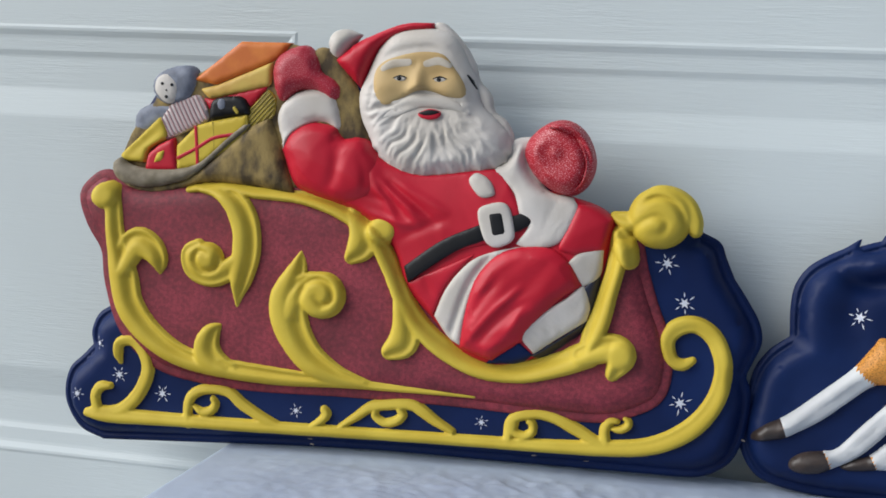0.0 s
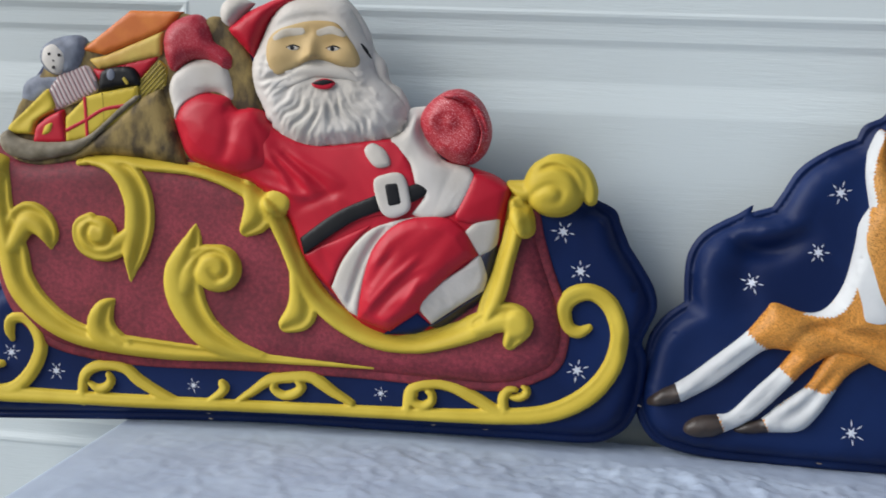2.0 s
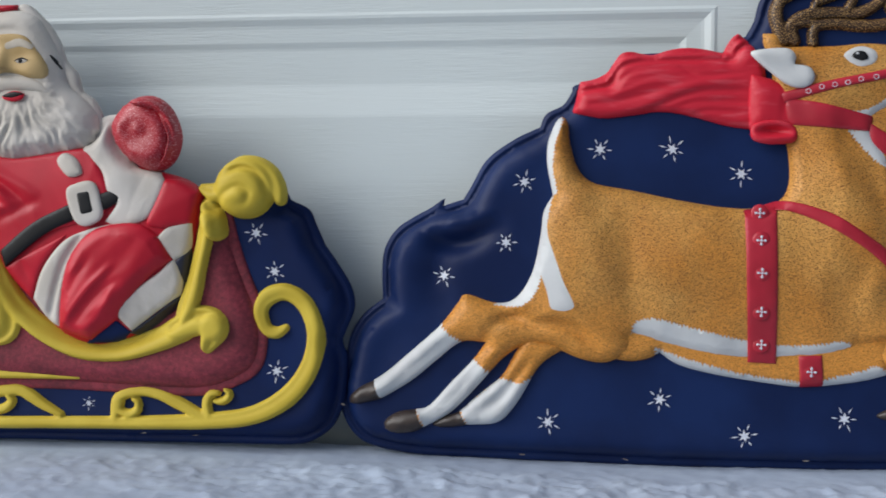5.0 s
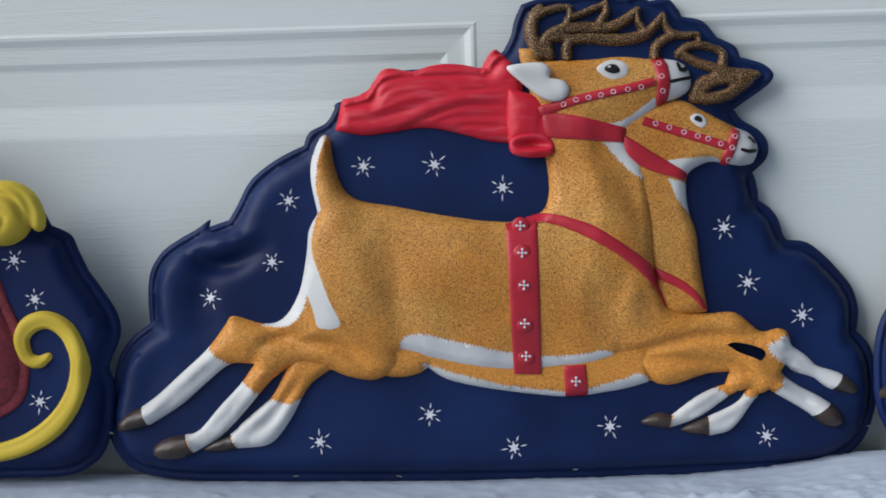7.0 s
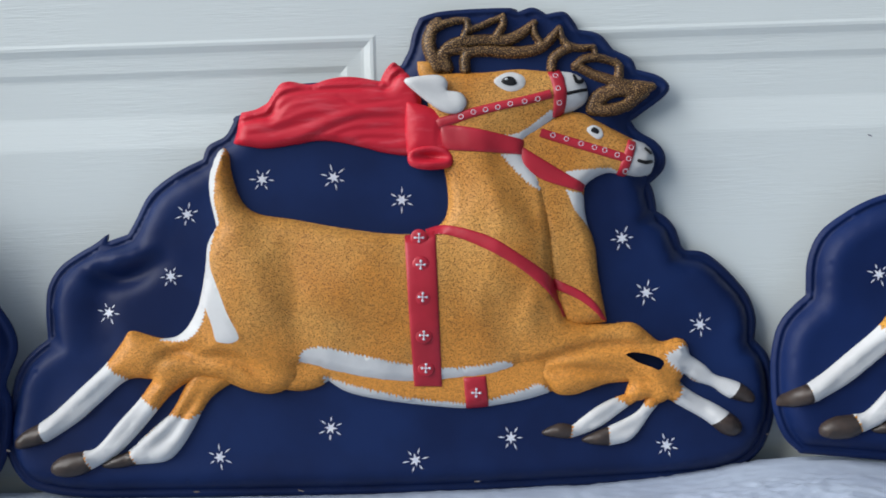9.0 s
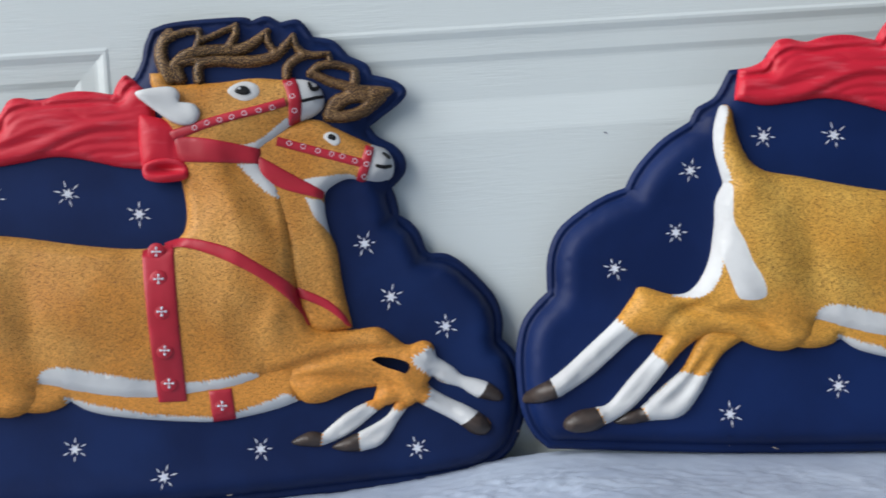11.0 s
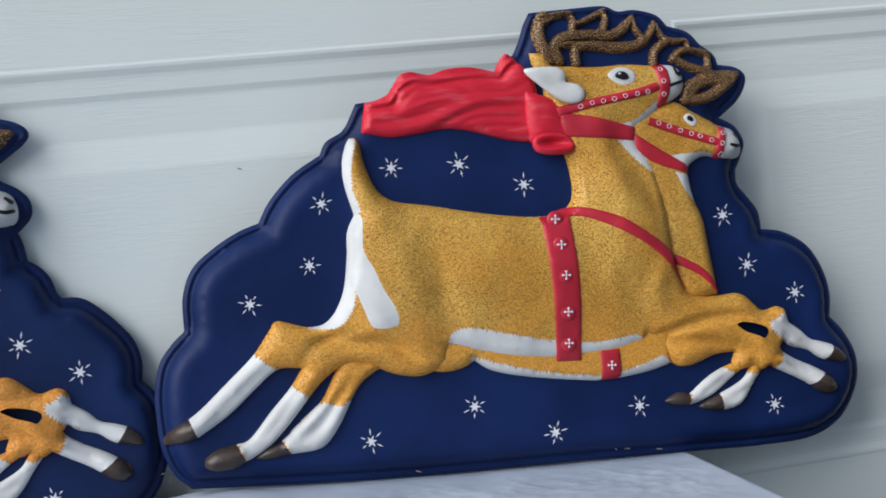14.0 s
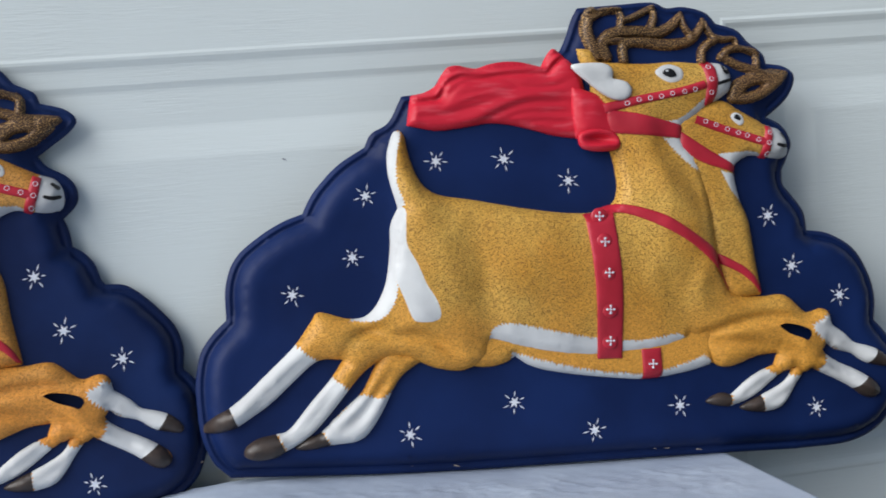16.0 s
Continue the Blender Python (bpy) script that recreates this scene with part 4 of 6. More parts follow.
CHEEK_LOCK_A = [(346, 372), (352, 392), (355, 410)]
CHEEK_LOCK_B = [(462, 374), (458, 392), (452, 412)]
BAND_FUR = [(352, 418), (364, 432), (384, 440), (412, 443), (432, 438)]
PRESENT_SIDE = [(173, 357, 0), (213, 367, 0), (216, 354, 0), (204, 339, 0), (189, 328, 0), (175, 318, 0)]

# ---- relief work: outlines filled with a fine net and raised ----
from mathutils.geometry import delaunay_2d_cdt


def glide(pts, step, closed):
    """A smooth line through the points, sampled about every step; all columns are carried along."""
    pts = np.array(pts, float)
    n = len(pts)
    out = []
    for i in range(n if closed else n - 1):
        a, b = pts[i], pts[(i + 1) % n]
        p = pts[i - 1] if closed or i else 2 * a - b
        q = pts[(i + 2) % n] if closed or i + 2 < n else 2 * b - a
        k = max(2, int(np.hypot(*(b - a)[:2]) / step))
        t = (np.arange(k) / k)[:, None]
        out.append(0.5 * (2 * a + (b - p) * t + (2 * p - 5 * a + 4 * b - q) * t * t + (3 * a - p - 3 * b + q) * t ** 3))
    if not closed:
        out.append(pts[-1:])
    return np.concatenate(out)


def loop(pts, step=2.5):
    """A closed outline; a point with a third value is a corner."""
    corners = [i for i, p in enumerate(pts) if len(p) == 3]
    flat = [p[:2] for p in pts]
    if not corners:
        return glide(flat, step, True)
    out = []
    for a, b in zip(corners, corners[1:] + [corners[0] + len(pts)]):
        seg = [flat[i % len(pts)] for i in range(a, b + 1)]
        out.append(glide(seg, step, False)[:-1])
    return np.concatenate(out)


def ragged(line, amount, seed):
    """A painted fur edge: short pointed strokes, leaning along the edge, of uneven length."""
    if amount < 0.5:
        return line
    r = np.random.RandomState(seed)
    way = np.roll(line, -1, 0) - np.roll(line, 1, 0)
    way /= np.maximum(np.hypot(way[:, 0], way[:, 1]), 1e-6)[:, None]
    nrm = np.stack([way[:, 1], -way[:, 0]], 1)
    tip = np.arange(len(line)) % 2 == 0
    out = np.where(tip, r.uniform(0.5, 1.9, len(line)), r.uniform(-0.9, 0.0, len(line))) * amount
    lean = np.where(tip, 0.7, 0.0) * amount
    return line + nrm * out[:, None] + way * lean[:, None]


def within(poly, pts):
    x, y = pts[:, 0][:, None], pts[:, 1][:, None]
    a, b = poly, np.roll(poly, -1, 0)
    cross = (a[:, 1] > y) != (b[:, 1] > y)
    dy = np.where(b[:, 1] == a[:, 1], 1e-9, b[:, 1] - a[:, 1])
    return (np.sum(cross & (x < (b[:, 0] - a[:, 0]) * (y - a[:, 1]) / dy + a[:, 0]), 1) % 2) == 1


def gap(line, pts, closed=True):
    """The distance from each point to a line."""
    a, b = (line, np.roll(line, -1, 0)) if closed else (line[:-1], line[1:])
    d = b - a
    ll = np.maximum((d * d).sum(1), 1e-9)
    out = np.empty(len(pts))
    for i in range(0, len(pts), 2000):
        p = pts[i:i + 2000, None]
        t = np.clip(((p - a) * d).sum(2) / ll, 0, 1)
        out[i:i + 2000] = np.sqrt((((a + t[..., None] * d) - p) ** 2).sum(2).min(1))
    return out


def swell(x, y, rx, ry, turn, amount):
    """A soft hill (or hollow) on the relief."""
    c, s = math.cos(radians(turn)), math.sin(radians(turn))

    def f(p):
        u, v = (p[:, 0] - x) * c + (p[:, 1] - y) * s, -(p[:, 0] - x) * s + (p[:, 1] - y) * c
        return amount * np.exp(-(u / rx) ** 2 - (v / ry) ** 2)
    return f


def crease(pts, width, amount):
    """A fold or furrow along a line."""
    line = glide(pts, 4.0, False)
    ends = line[[0, -1], :2]

    def f(p):
        far = np.sqrt(((p[:, None] - ends) ** 2).sum(2)).min(1)
        return amount * np.exp(-(gap(line, p, False) / width) ** 2) * (0.25 + 0.75 * np.clip(far / (4.0 * width), 0, 1))
    return f


def wrinkled(turn, long, short, amount, seed):
    """Fine irregular folds that run along one direction."""
    c, s = math.cos(radians(turn)), math.sin(radians(turn))

    def f(p):
        out = []
        for x, y in p:
            u, v = (x * c + y * s) / long, (y * c - x * s) / short
            bend = noise.noise(Vector((u * 0.7, v * 0.3, seed + 3.0)))
            n = noise.noise(Vector((u, v + bend * 1.5, seed)))
            out.append(amount * (1.0 - 2.6 * abs(n)) * max(0.0, min(1.0, 0.6 + 1.5 * noise.noise(Vector((x / 45, y / 45, seed + 9.0))))))
        return np.array(out)
    return f


def scalloped(line, amount, pitch, below):
    """The tips of the locks along the lower edge of a beard."""
    step = np.hypot(*(np.roll(line, -1, 0) - line).T)
    run = np.cumsum(step)
    nrm = np.roll(line, -1, 0) - np.roll(line, 1, 0)
    nrm = np.stack([nrm[:, 1], -nrm[:, 0]], 1) / np.maximum(np.hypot(nrm[:, 0], nrm[:, 1]), 1e-6)[:, None]
    area = np.sum(line[:, 0] * np.roll(line[:, 1], -1) - line[:, 1] * np.roll(line[:, 0], -1))
    bend = np.array([noise.noise(Vector((x / 22, y / 22, 3.3))) for x, y in line])
    k = (np.abs(np.sin(math.pi * run / pitch + 2.0 * bend)) - 0.6) * amount * np.clip((below - line[:, 1]) / 14, 0, 1)
    return line + nrm * (k if area > 0 else -k)[:, None]


def locks(x, y, count, amount):
    """Wavy locks of a beard that fan out from the mouth, uneven and forking on the way down."""
    def f(p):
        out = []
        for u, v in p:
            r, a = math.hypot(u - x, v - y), math.atan2(u - x, y - v)
            sway = noise.noise(Vector((a * 1.6, r / 19, 2.0)))
            n = noise.noise(Vector((a * count + 1.1 * sway, r / 33, 1.0)))
            m = noise.noise(Vector((a * count * 2.1 + 1.6 * sway, r / 20, 4.0)))
            fade = min(1.0, max(0.0, (r - 20) / 18)) * min(1.0, max(0.0, (2.3 - abs(a)) / 0.5))
            out.append(amount * fade * (1.0 - 3.4 * abs(n) + 0.5 - 1.5 * abs(m)))
        return np.array(out)
    return f


def rounded(line, height, edge, extras=(), belly=0.0, reach=60.0):
    """A swelling form: a round edge, a slow belly over the reach, then what the extras add; they fade out at the edge."""
    def f(p):
        d = gap(line, p)
        t = np.clip(d / edge, 0, 1)
        h = height * np.sqrt(1 - (1 - t) ** 2)
        if belly:
            h = h + belly * (1 - np.exp(-(d / reach) ** 1.5 * 1.6))
        fade = np.clip(d / (edge * 0.7), 0, 1)
        for e in extras:
            h = h + e(p) * fade
        return np.where(within(line, p), h, 0.0)
    return f


def shell(bm, line, height, base=0.0, step=4.0, edge=6.0, zones=(), mat=0, holes=(), smooth=3, rings=(0.06, 0.2, 0.45, 0.8)):
    """Fills an outline with a net, raises it by height(points) over base, and gives each zone its material number."""
    lo, hi = line.min(0), line.max(0)
    xs, ys = np.arange(lo[0], hi[0], step), np.arange(lo[1], hi[1], step * 0.866)
    g = np.array([(x + (step / 2 if j % 2 else 0), y) for j, y in enumerate(ys) for x in xs])
    nrm = np.roll(line, -1, 0) - np.roll(line, 1, 0)
    nrm = np.stack([nrm[:, 1], -nrm[:, 0]], 1) / np.maximum(np.hypot(nrm[:, 0], nrm[:, 1]), 1e-6)[:, None]
    area = np.sum(line[:, 0] * np.roll(line[:, 1], -1) - line[:, 1] * np.roll(line[:, 0], -1))
    if area > 0:
        nrm = -nrm  # now inward
    near = []
    for k in rings:
        every = 1 if k < 0.3 else 2
        q = line[::every] + nrm[::every] * edge * k
        ok = within(line, q)
        q = q[ok]
        if len(q):
            near.append(q[gap(line, q) > edge * k * 0.9])
    g = g[within(line, g)] if len(g) else g
    if len(g):
        g = g[gap(line, g) > edge * 0.9]
    cloud = np.concatenate([line] + near + ([g] if len(g) else []))
    edges = [(i, (i + 1) % len(line)) for i in range(len(line))]
    pts = [cloud]
    n = len(cloud)
    for z in [z for z, _ in zones] + list(holes):
        pts.append(z)
        edges += [(n + i, n + (i + 1) % len(z)) for i in range(len(z))]
        n += len(z)
    cloud = np.concatenate(pts)
    vs, _, fs, *_ = delaunay_2d_cdt([Vector(p) for p in cloud], edges, [], 0, 0.02)
    v = np.array([(p.x, p.y) for p in vs])
    tri = np.array([f for f in fs if len(f) == 3])
    mid = v[tri].mean(1)
    keep = within(line, mid)
    for h in holes:
        keep &= ~within(h, mid)
    tri, mid = tri[keep], mid[keep]
    ids = np.full(len(tri), mat)
    for z, m in zones:
        ids[within(z, mid)] = m
    w = base + height(v)
    # relax the heights inside the outline, so that no ridge stays where two edges meet
    e = np.concatenate([tri[:, [0, 1]], tri[:, [1, 2]], tri[:, [2, 0]]])
    code = np.sort(e, 1)
    _, first, count = np.unique(code[:, 0] * len(v) + code[:, 1], return_index=True, return_counts=True)
    fixed = np.zeros(len(v), bool)
    fixed[code[first[count == 1]].ravel()] = True
    ring = code[first]
    degree = np.bincount(ring.ravel(), minlength=len(v)).clip(1)
    for _ in range(smooth):
        around = (np.bincount(ring[:, 0], w[ring[:, 1]], len(v)) + np.bincount(ring[:, 1], w[ring[:, 0]], len(v))) / degree
        w = np.where(fixed, w, 0.4 * w + 0.6 * around)
    made = {}

    def vert(i):
        if i not in made:
            made[i] = bm.verts.new((v[i, 0] / 1000, -w[i] / 1000, v[i, 1] / 1000))
        return made[i]
    for t, m in zip(tri, ids):
        a, b, c = v[t]
        if (b[0] - a[0]) * (c[1] - a[1]) - (b[1] - a[1]) * (c[0] - a[0]) < 0:
            t = t[::-1]
        try:
            bm.faces.new([vert(i) for i in t]).material_index = int(m)
        except ValueError:
            pass
    return bm


def dome(bm, x, y, rx, ry, height, base, mat=0, turn=0.0):
    a = np.linspace(0, 2 * math.pi, 28, endpoint=False)
    c, s = math.cos(radians(turn)), math.sin(radians(turn))
    line = np.stack([x + rx * np.cos(a) * c - ry * np.sin(a) * s, y + rx * np.cos(a) * s + ry * np.sin(a) * c], 1)
    return shell(bm, line, rounded(line, height, min(rx, ry)), base, max(rx, ry) / 5, min(rx, ry) * 0.7, mat=mat)


def ribbon(bm, pts, height, base, groove=0.0, mat=0, lay=None, cap=True, across=11):
    """A moulded band along a line of (u, v, half width): round section, a furrow where groove is given. lay: the surface that it lies on."""
    line = glide(pts, 2.5, False)
    d = np.gradient(line[:, :2], axis=0)
    d /= np.maximum(np.hypot(d[:, 0], d[:, 1]), 1e-6)[:, None]
    if cap:
        ends = []
        for i, sign in ((0, -1), (-1, 1)):
            k = np.sin(np.linspace(0.3, 1.5, 4)) * line[i, 2] * 0.95
            extra = np.column_stack([line[i, :2] + sign * d[i] * k[:, None], line[i, 2] * np.sqrt(np.maximum(1 - (k / line[i, 2]) ** 2, 0.02))])
            ends.append(extra[::-1] if sign < 0 else extra)
        d = np.concatenate([np.repeat(d[:1], 4, 0), d, np.repeat(d[-1:], 4, 0)])
        line = np.concatenate([ends[0], line, ends[1]])
    big = max(p[2] for p in pts)
    t = np.linspace(-1, 1, across)
    prof = (1 - np.abs(t) ** 2.6) ** 0.6 - groove * np.exp(-((t - 0.3) / 0.24) ** 2)
    rows = []
    for (x, y, r), (dx, dy) in zip(line, d):
        p = np.stack([x - dy * t * r, y + dx * t * r], 1)
        w = base + height * min(1.0, 0.25 + r / big) * prof + (lay(p) if lay else 0.0)
        rows.append([bm.verts.new((a / 1000, -c / 1000, b / 1000)) for (a, b), c in zip(p, w)])
    for a, b in zip(rows, rows[1:]):
        for i in range(across - 1):
            bm.faces.new((a[i], b[i], b[i + 1], a[i + 1])).material_index = mat
    return bm


def moulded(bm, bands, lay, base, cuts=(), step=3.0, mat=0, smooth=1):
    """Bands of (u, v, half width) that grow out of one another: one net over all of them, cut off along their common edge."""
    lines = [(glide(pts, 3.0, False), h, g) for pts, h, g in bands]
    every = np.concatenate([l for l, _, _ in lines])
    r = every[:, 2].max() + step
    x0, y0 = every[:, 0].min() - r, every[:, 1].min() - r
    nx, ny = int((every[:, 0].max() + r - x0) / step) + 2, int((every[:, 1].max() + r - y0) / (step * 0.866)) + 2
    p = np.array([(x0 + (i + 0.5 * (j % 2)) * step, y0 + j * step * 0.866) for j in range(ny) for i in range(nx)])
    inside, high = np.full(len(p), -9.0), np.zeros(len(p))
    for line, h, g in lines:
        big = line[:, 2].max()
        lo, hi = line[:, :2].min(0) - big - step, line[:, :2].max(0) + big + step
        ids = np.where(((p > lo) & (p < hi)).all(1))[0]
        a, d = line[:-1], np.diff(line, axis=0)
        ll = np.maximum((d[:, :2] ** 2).sum(1), 1e-9)
        for c in range(0, len(ids), 1500):
            k = ids[c:c + 1500]
            q = p[k][:, None] - a[:, :2]
            t = np.clip((q * d[:, :2]).sum(2) / ll, 0, 1)
            off = q - t[..., None] * d[:, :2]
            rad = np.maximum(a[:, 2] + t * d[:, 2], 0.3)
            s = rad - np.sqrt((off ** 2).sum(2))
            best = s.argmax(1)
            n = np.arange(len(k))
            s, rad, off = s[n, best], rad[n, best], off[n, best]
            side = np.sign(d[best, 0] * off[:, 1] - d[best, 1] * off[:, 0])
            u = np.clip(1 - s / rad, 0, 1) * side
            prof = np.clip(1 - np.abs(u) ** 4.5, 0, 1) ** 0.5 - 1.3 * g * np.exp(-((u - 0.42) / 0.32) ** 2)
            w = h * np.minimum(1.0, 0.3 + rad / big) * prof
            inside[k] = np.maximum(inside[k], s)
            high[k] = np.maximum(high[k], np.where(s > 0, w, 0))
    for f in cuts:
        high = high + f(p) * np.clip(inside / 4, 0, 1)
    grid = high.reshape(ny, nx)
    for _ in range(smooth):
        grid[1:-1, 1:-1] = 0.5 * grid[1:-1, 1:-1] + 0.125 * (grid[:-2, 1:-1] + grid[2:, 1:-1] + grid[1:-1, :-2] + grid[1:-1, 2:])
    w = grid.ravel() * np.clip(inside / 2.0, 0, 1) ** 0.5 + base + lay(p)
    made = {}

    def vert(i, j):
        key = (min(i, j), max(i, j))
        if key not in made:
            t = 0.0 if i == j else inside[i] / (inside[i] - inside[j])
            q, c = p[i] * (1 - t) + p[j] * t, w[i] * (1 - t) + w[j] * t
            made[key] = bm.verts.new((q[0] / 1000, -c / 1000, q[1] / 1000))
        return made[key]
    for j in range(ny - 1):
        for i in range(nx - 1):
            a, e = j * nx + i, (j + 1) * nx + i
            if max(inside[a], inside[a + 1], inside[e], inside[e + 1]) <= 0:
                continue
            for tri in (((a, a + 1, e), (a + 1, e + 1, e)) if j % 2 == 0 else ((a, a + 1, e + 1), (a, e + 1, e))):
                ring = []
                for m, n in zip(tri, tri[1:] + tri[:1]):
                    if inside[m] > 0:
                        ring.append(vert(m, m))
                    if (inside[m] > 0) != (inside[n] > 0):
                        ring.append(vert(m, n))
                if len(ring) > 2:
                    bm.faces.new(ring).material_index = mat
    return bm


def offset(line, amount):
    """The outline moved outward."""
    nrm = np.roll(line, -1, 0) - np.roll(line, 1, 0)
    nrm = np.stack([nrm[:, 1], -nrm[:, 0]], 1) / np.maximum(np.hypot(nrm[:, 0], nrm[:, 1]), 1e-6)[:, None]
    area = np.sum(line[:, 0] * np.roll(line[:, 1], -1) - line[:, 1] * np.roll(line[:, 0], -1))
    return line + nrm * (amount if area > 0 else -amount)


def stripes(bm, line, turn, pitch, half, base):
    """Thin painted stripes across an outline."""
    c, s = math.cos(radians(turn)), math.sin(radians(turn))
    m = line.mean(0)
    for k in np.arange(-60, 60, pitch):
        t = np.linspace(-80, 80, 161)
        q = np.stack([m[0] + t * c - k * s, m[1] + t * s + k * c], 1)
        ok = q[within(line, q)]
        if len(ok) > 4:
            a, e = ok[1], ok[-2]
            ribbon(bm, [(a[0], a[1], half), ((a[0] + e[0]) / 2, (a[1] + e[1]) / 2, half), (e[0], e[1], half)], 0.6, base, cap=False, across=5)
    return bm


def patch(bm, pts, lay, lift=0.6, mat=0, step=3.0, edge=2.0, height=1.2):
    """A thin painted or moulded piece that follows the surface below it."""
    line = loop(pts, 2.0)
    return shell(bm, line, lambda p: lay(p) + height * np.sqrt(np.clip(gap(line, p) / edge, 0, 1)), lift - height * 0.6, step, edge, mat=mat)


def gx_of(pts):
    """The middle of an outline."""
    return tuple(float(c) for c in np.mean([q[:2] for q in pts], axis=0))


def star(x, y, size, lay, parent, turn, seed):
    """A hand-painted star: a small five-pointed heart with loose strokes round it."""
    r = np.random.RandomState(seed)
    bm = bmesh.new()

    def leaf(b, pts):
        p = np.array(pts)
        w = lay(p) + 0.45
        face = b.faces.new([b.verts.new((a / 1000, -c / 1000, d / 1000)) for (a, d), c in zip(p, w)])
        face.normal_update()
        if face.normal.y > 0:
            face.normal_flip()
        return b
    n, rays = 6, []
    heart = [(0.0, 0.0)]
    for i in range(2 * n):
        a = radians(turn) + math.pi * i / n
        k = size * ((0.46 + r.uniform(-0.05, 0.06)) if i % 2 == 0 else 0.2)
        heart.append((k * math.sin(a), k * math.cos(a)))
    for i in range(2 * n):
        a, b = heart[1 + i], heart[1 + (i + 1) % (2 * n)]
        leaf(bm, [(x, y), (x + b[0], y + b[1]), (x + a[0], y + a[1])])
    for i in range(n):
        a = radians(turn) + 2 * math.pi * (i + 0.5) / n + r.uniform(-0.08, 0.08)
        s, c = math.sin(a), math.cos(a)
        k0, k1, h = size * 0.42, size * (0.92 + r.uniform(-0.12, 0.12)), size * 0.055
        rays.append(leaf(bmesh.new(), [(x + s * k0, y + c * k0), (x + s * (k0 + k1) / 2 - c * h, y + c * (k0 + k1) / 2 + s * h), (x + s * k1, y + c * k1),
                                       (x + s * (k0 + k1) / 2 + c * h, y + c * (k0 + k1) / 2 - s * h)]))
    bmesh.ops.remove_doubles(bm, verts=bm.verts, dist=0.00002)
    ob = part("star", bm, STAR_WHITE, parent, smooth=False)
    for ray in rays:
        part("ray", ray, STAR_WHITE, ob, smooth=False)
    return ob


def backing(line, dents=(), flange=8.5, deep=15.0):
    """The height of the plaque's ground: a flat flange round the edge, a round shoulder, then the flat field."""
    head = line[:, 1].max()

    def f(p):
        d = gap(line, p)
        sunk = deep * (1.0 - 0.75 * np.clip((p[:, 1] - head + 230.0) / 150.0, 0, 1))
        t = np.clip((d - flange) / 15.0, 0, 1)
        h = sunk * (np.sin(math.pi / 2 * t) ** 0.8 - 1.0)
        h += 0.8 * np.exp(-((d - 28) / 8) ** 2) - 2.6 * np.exp(-((d - flange) / 2.3) ** 2) - 0.4 * np.clip(flange - d, 0, None) + 2.2 * np.exp(-((d - flange * 0.5) / 2.0) ** 2)
        for e in dents:
            h = h + e(p) * np.clip((d - flange) / 10, 0, 1)
        return h
    return f


def backing_panel(line, lay, mat, parent, label):
    bm = bmesh.new()
    shell(bm, line, lay, 0.0, 5.0, 20.0, smooth=1, rings=(0.06, 0.13, 0.2, 0.26, 0.32, 0.39, 0.47, 0.58, 0.75, 0.92))
    # the turned-back rim
    n = len(line)
    w = lay(line)
    nrm = np.roll(line, -1, 0) - np.roll(line, 1, 0)
    front = [bm.verts.new((x / 1000, -c / 1000, y / 1000)) for (x, y), c in zip(line, w)]
    back = [bm.verts.new((x / 1000, (-c + 2.5) / 1000, y / 1000)) for (x, y), c in zip(line, w)]
    for i in range(n):
        j = (i + 1) % n
        bm.faces.new((front[i], front[j], back[j], back[i]))
    bmesh.ops.remove_doubles(bm, verts=bm.verts, dist=0.00003)
    return part("backing_panel", bm, mat, parent, label)


def chips(line, ground, parent, seed, count=5):
    """Small spots along the lower rim where the paint has gone."""
    r = np.random.RandomState(seed)
    low = line[line[:, 1] < line[:, 1].min() + 70]
    for _ in range(count):
        x, y = low[r.randint(len(low))]
        y += r.uniform(3, 12)
        q = np.array([[x, y]])
        if within(line, q)[0]:
            part("paint_chip", dome(bmesh.new(), x, y, r.uniform(1.0, 4.0), r.uniform(0.6, 1.1), 0.4, float(ground(q)[0]) + 0.2, 0, r.uniform(-25, 15)), BARE, parent)


def at_place(name, label, category, m, group=""):
    ob = tagged(new(name), label, category, group)
    ob.matrix_world = m
    return ob


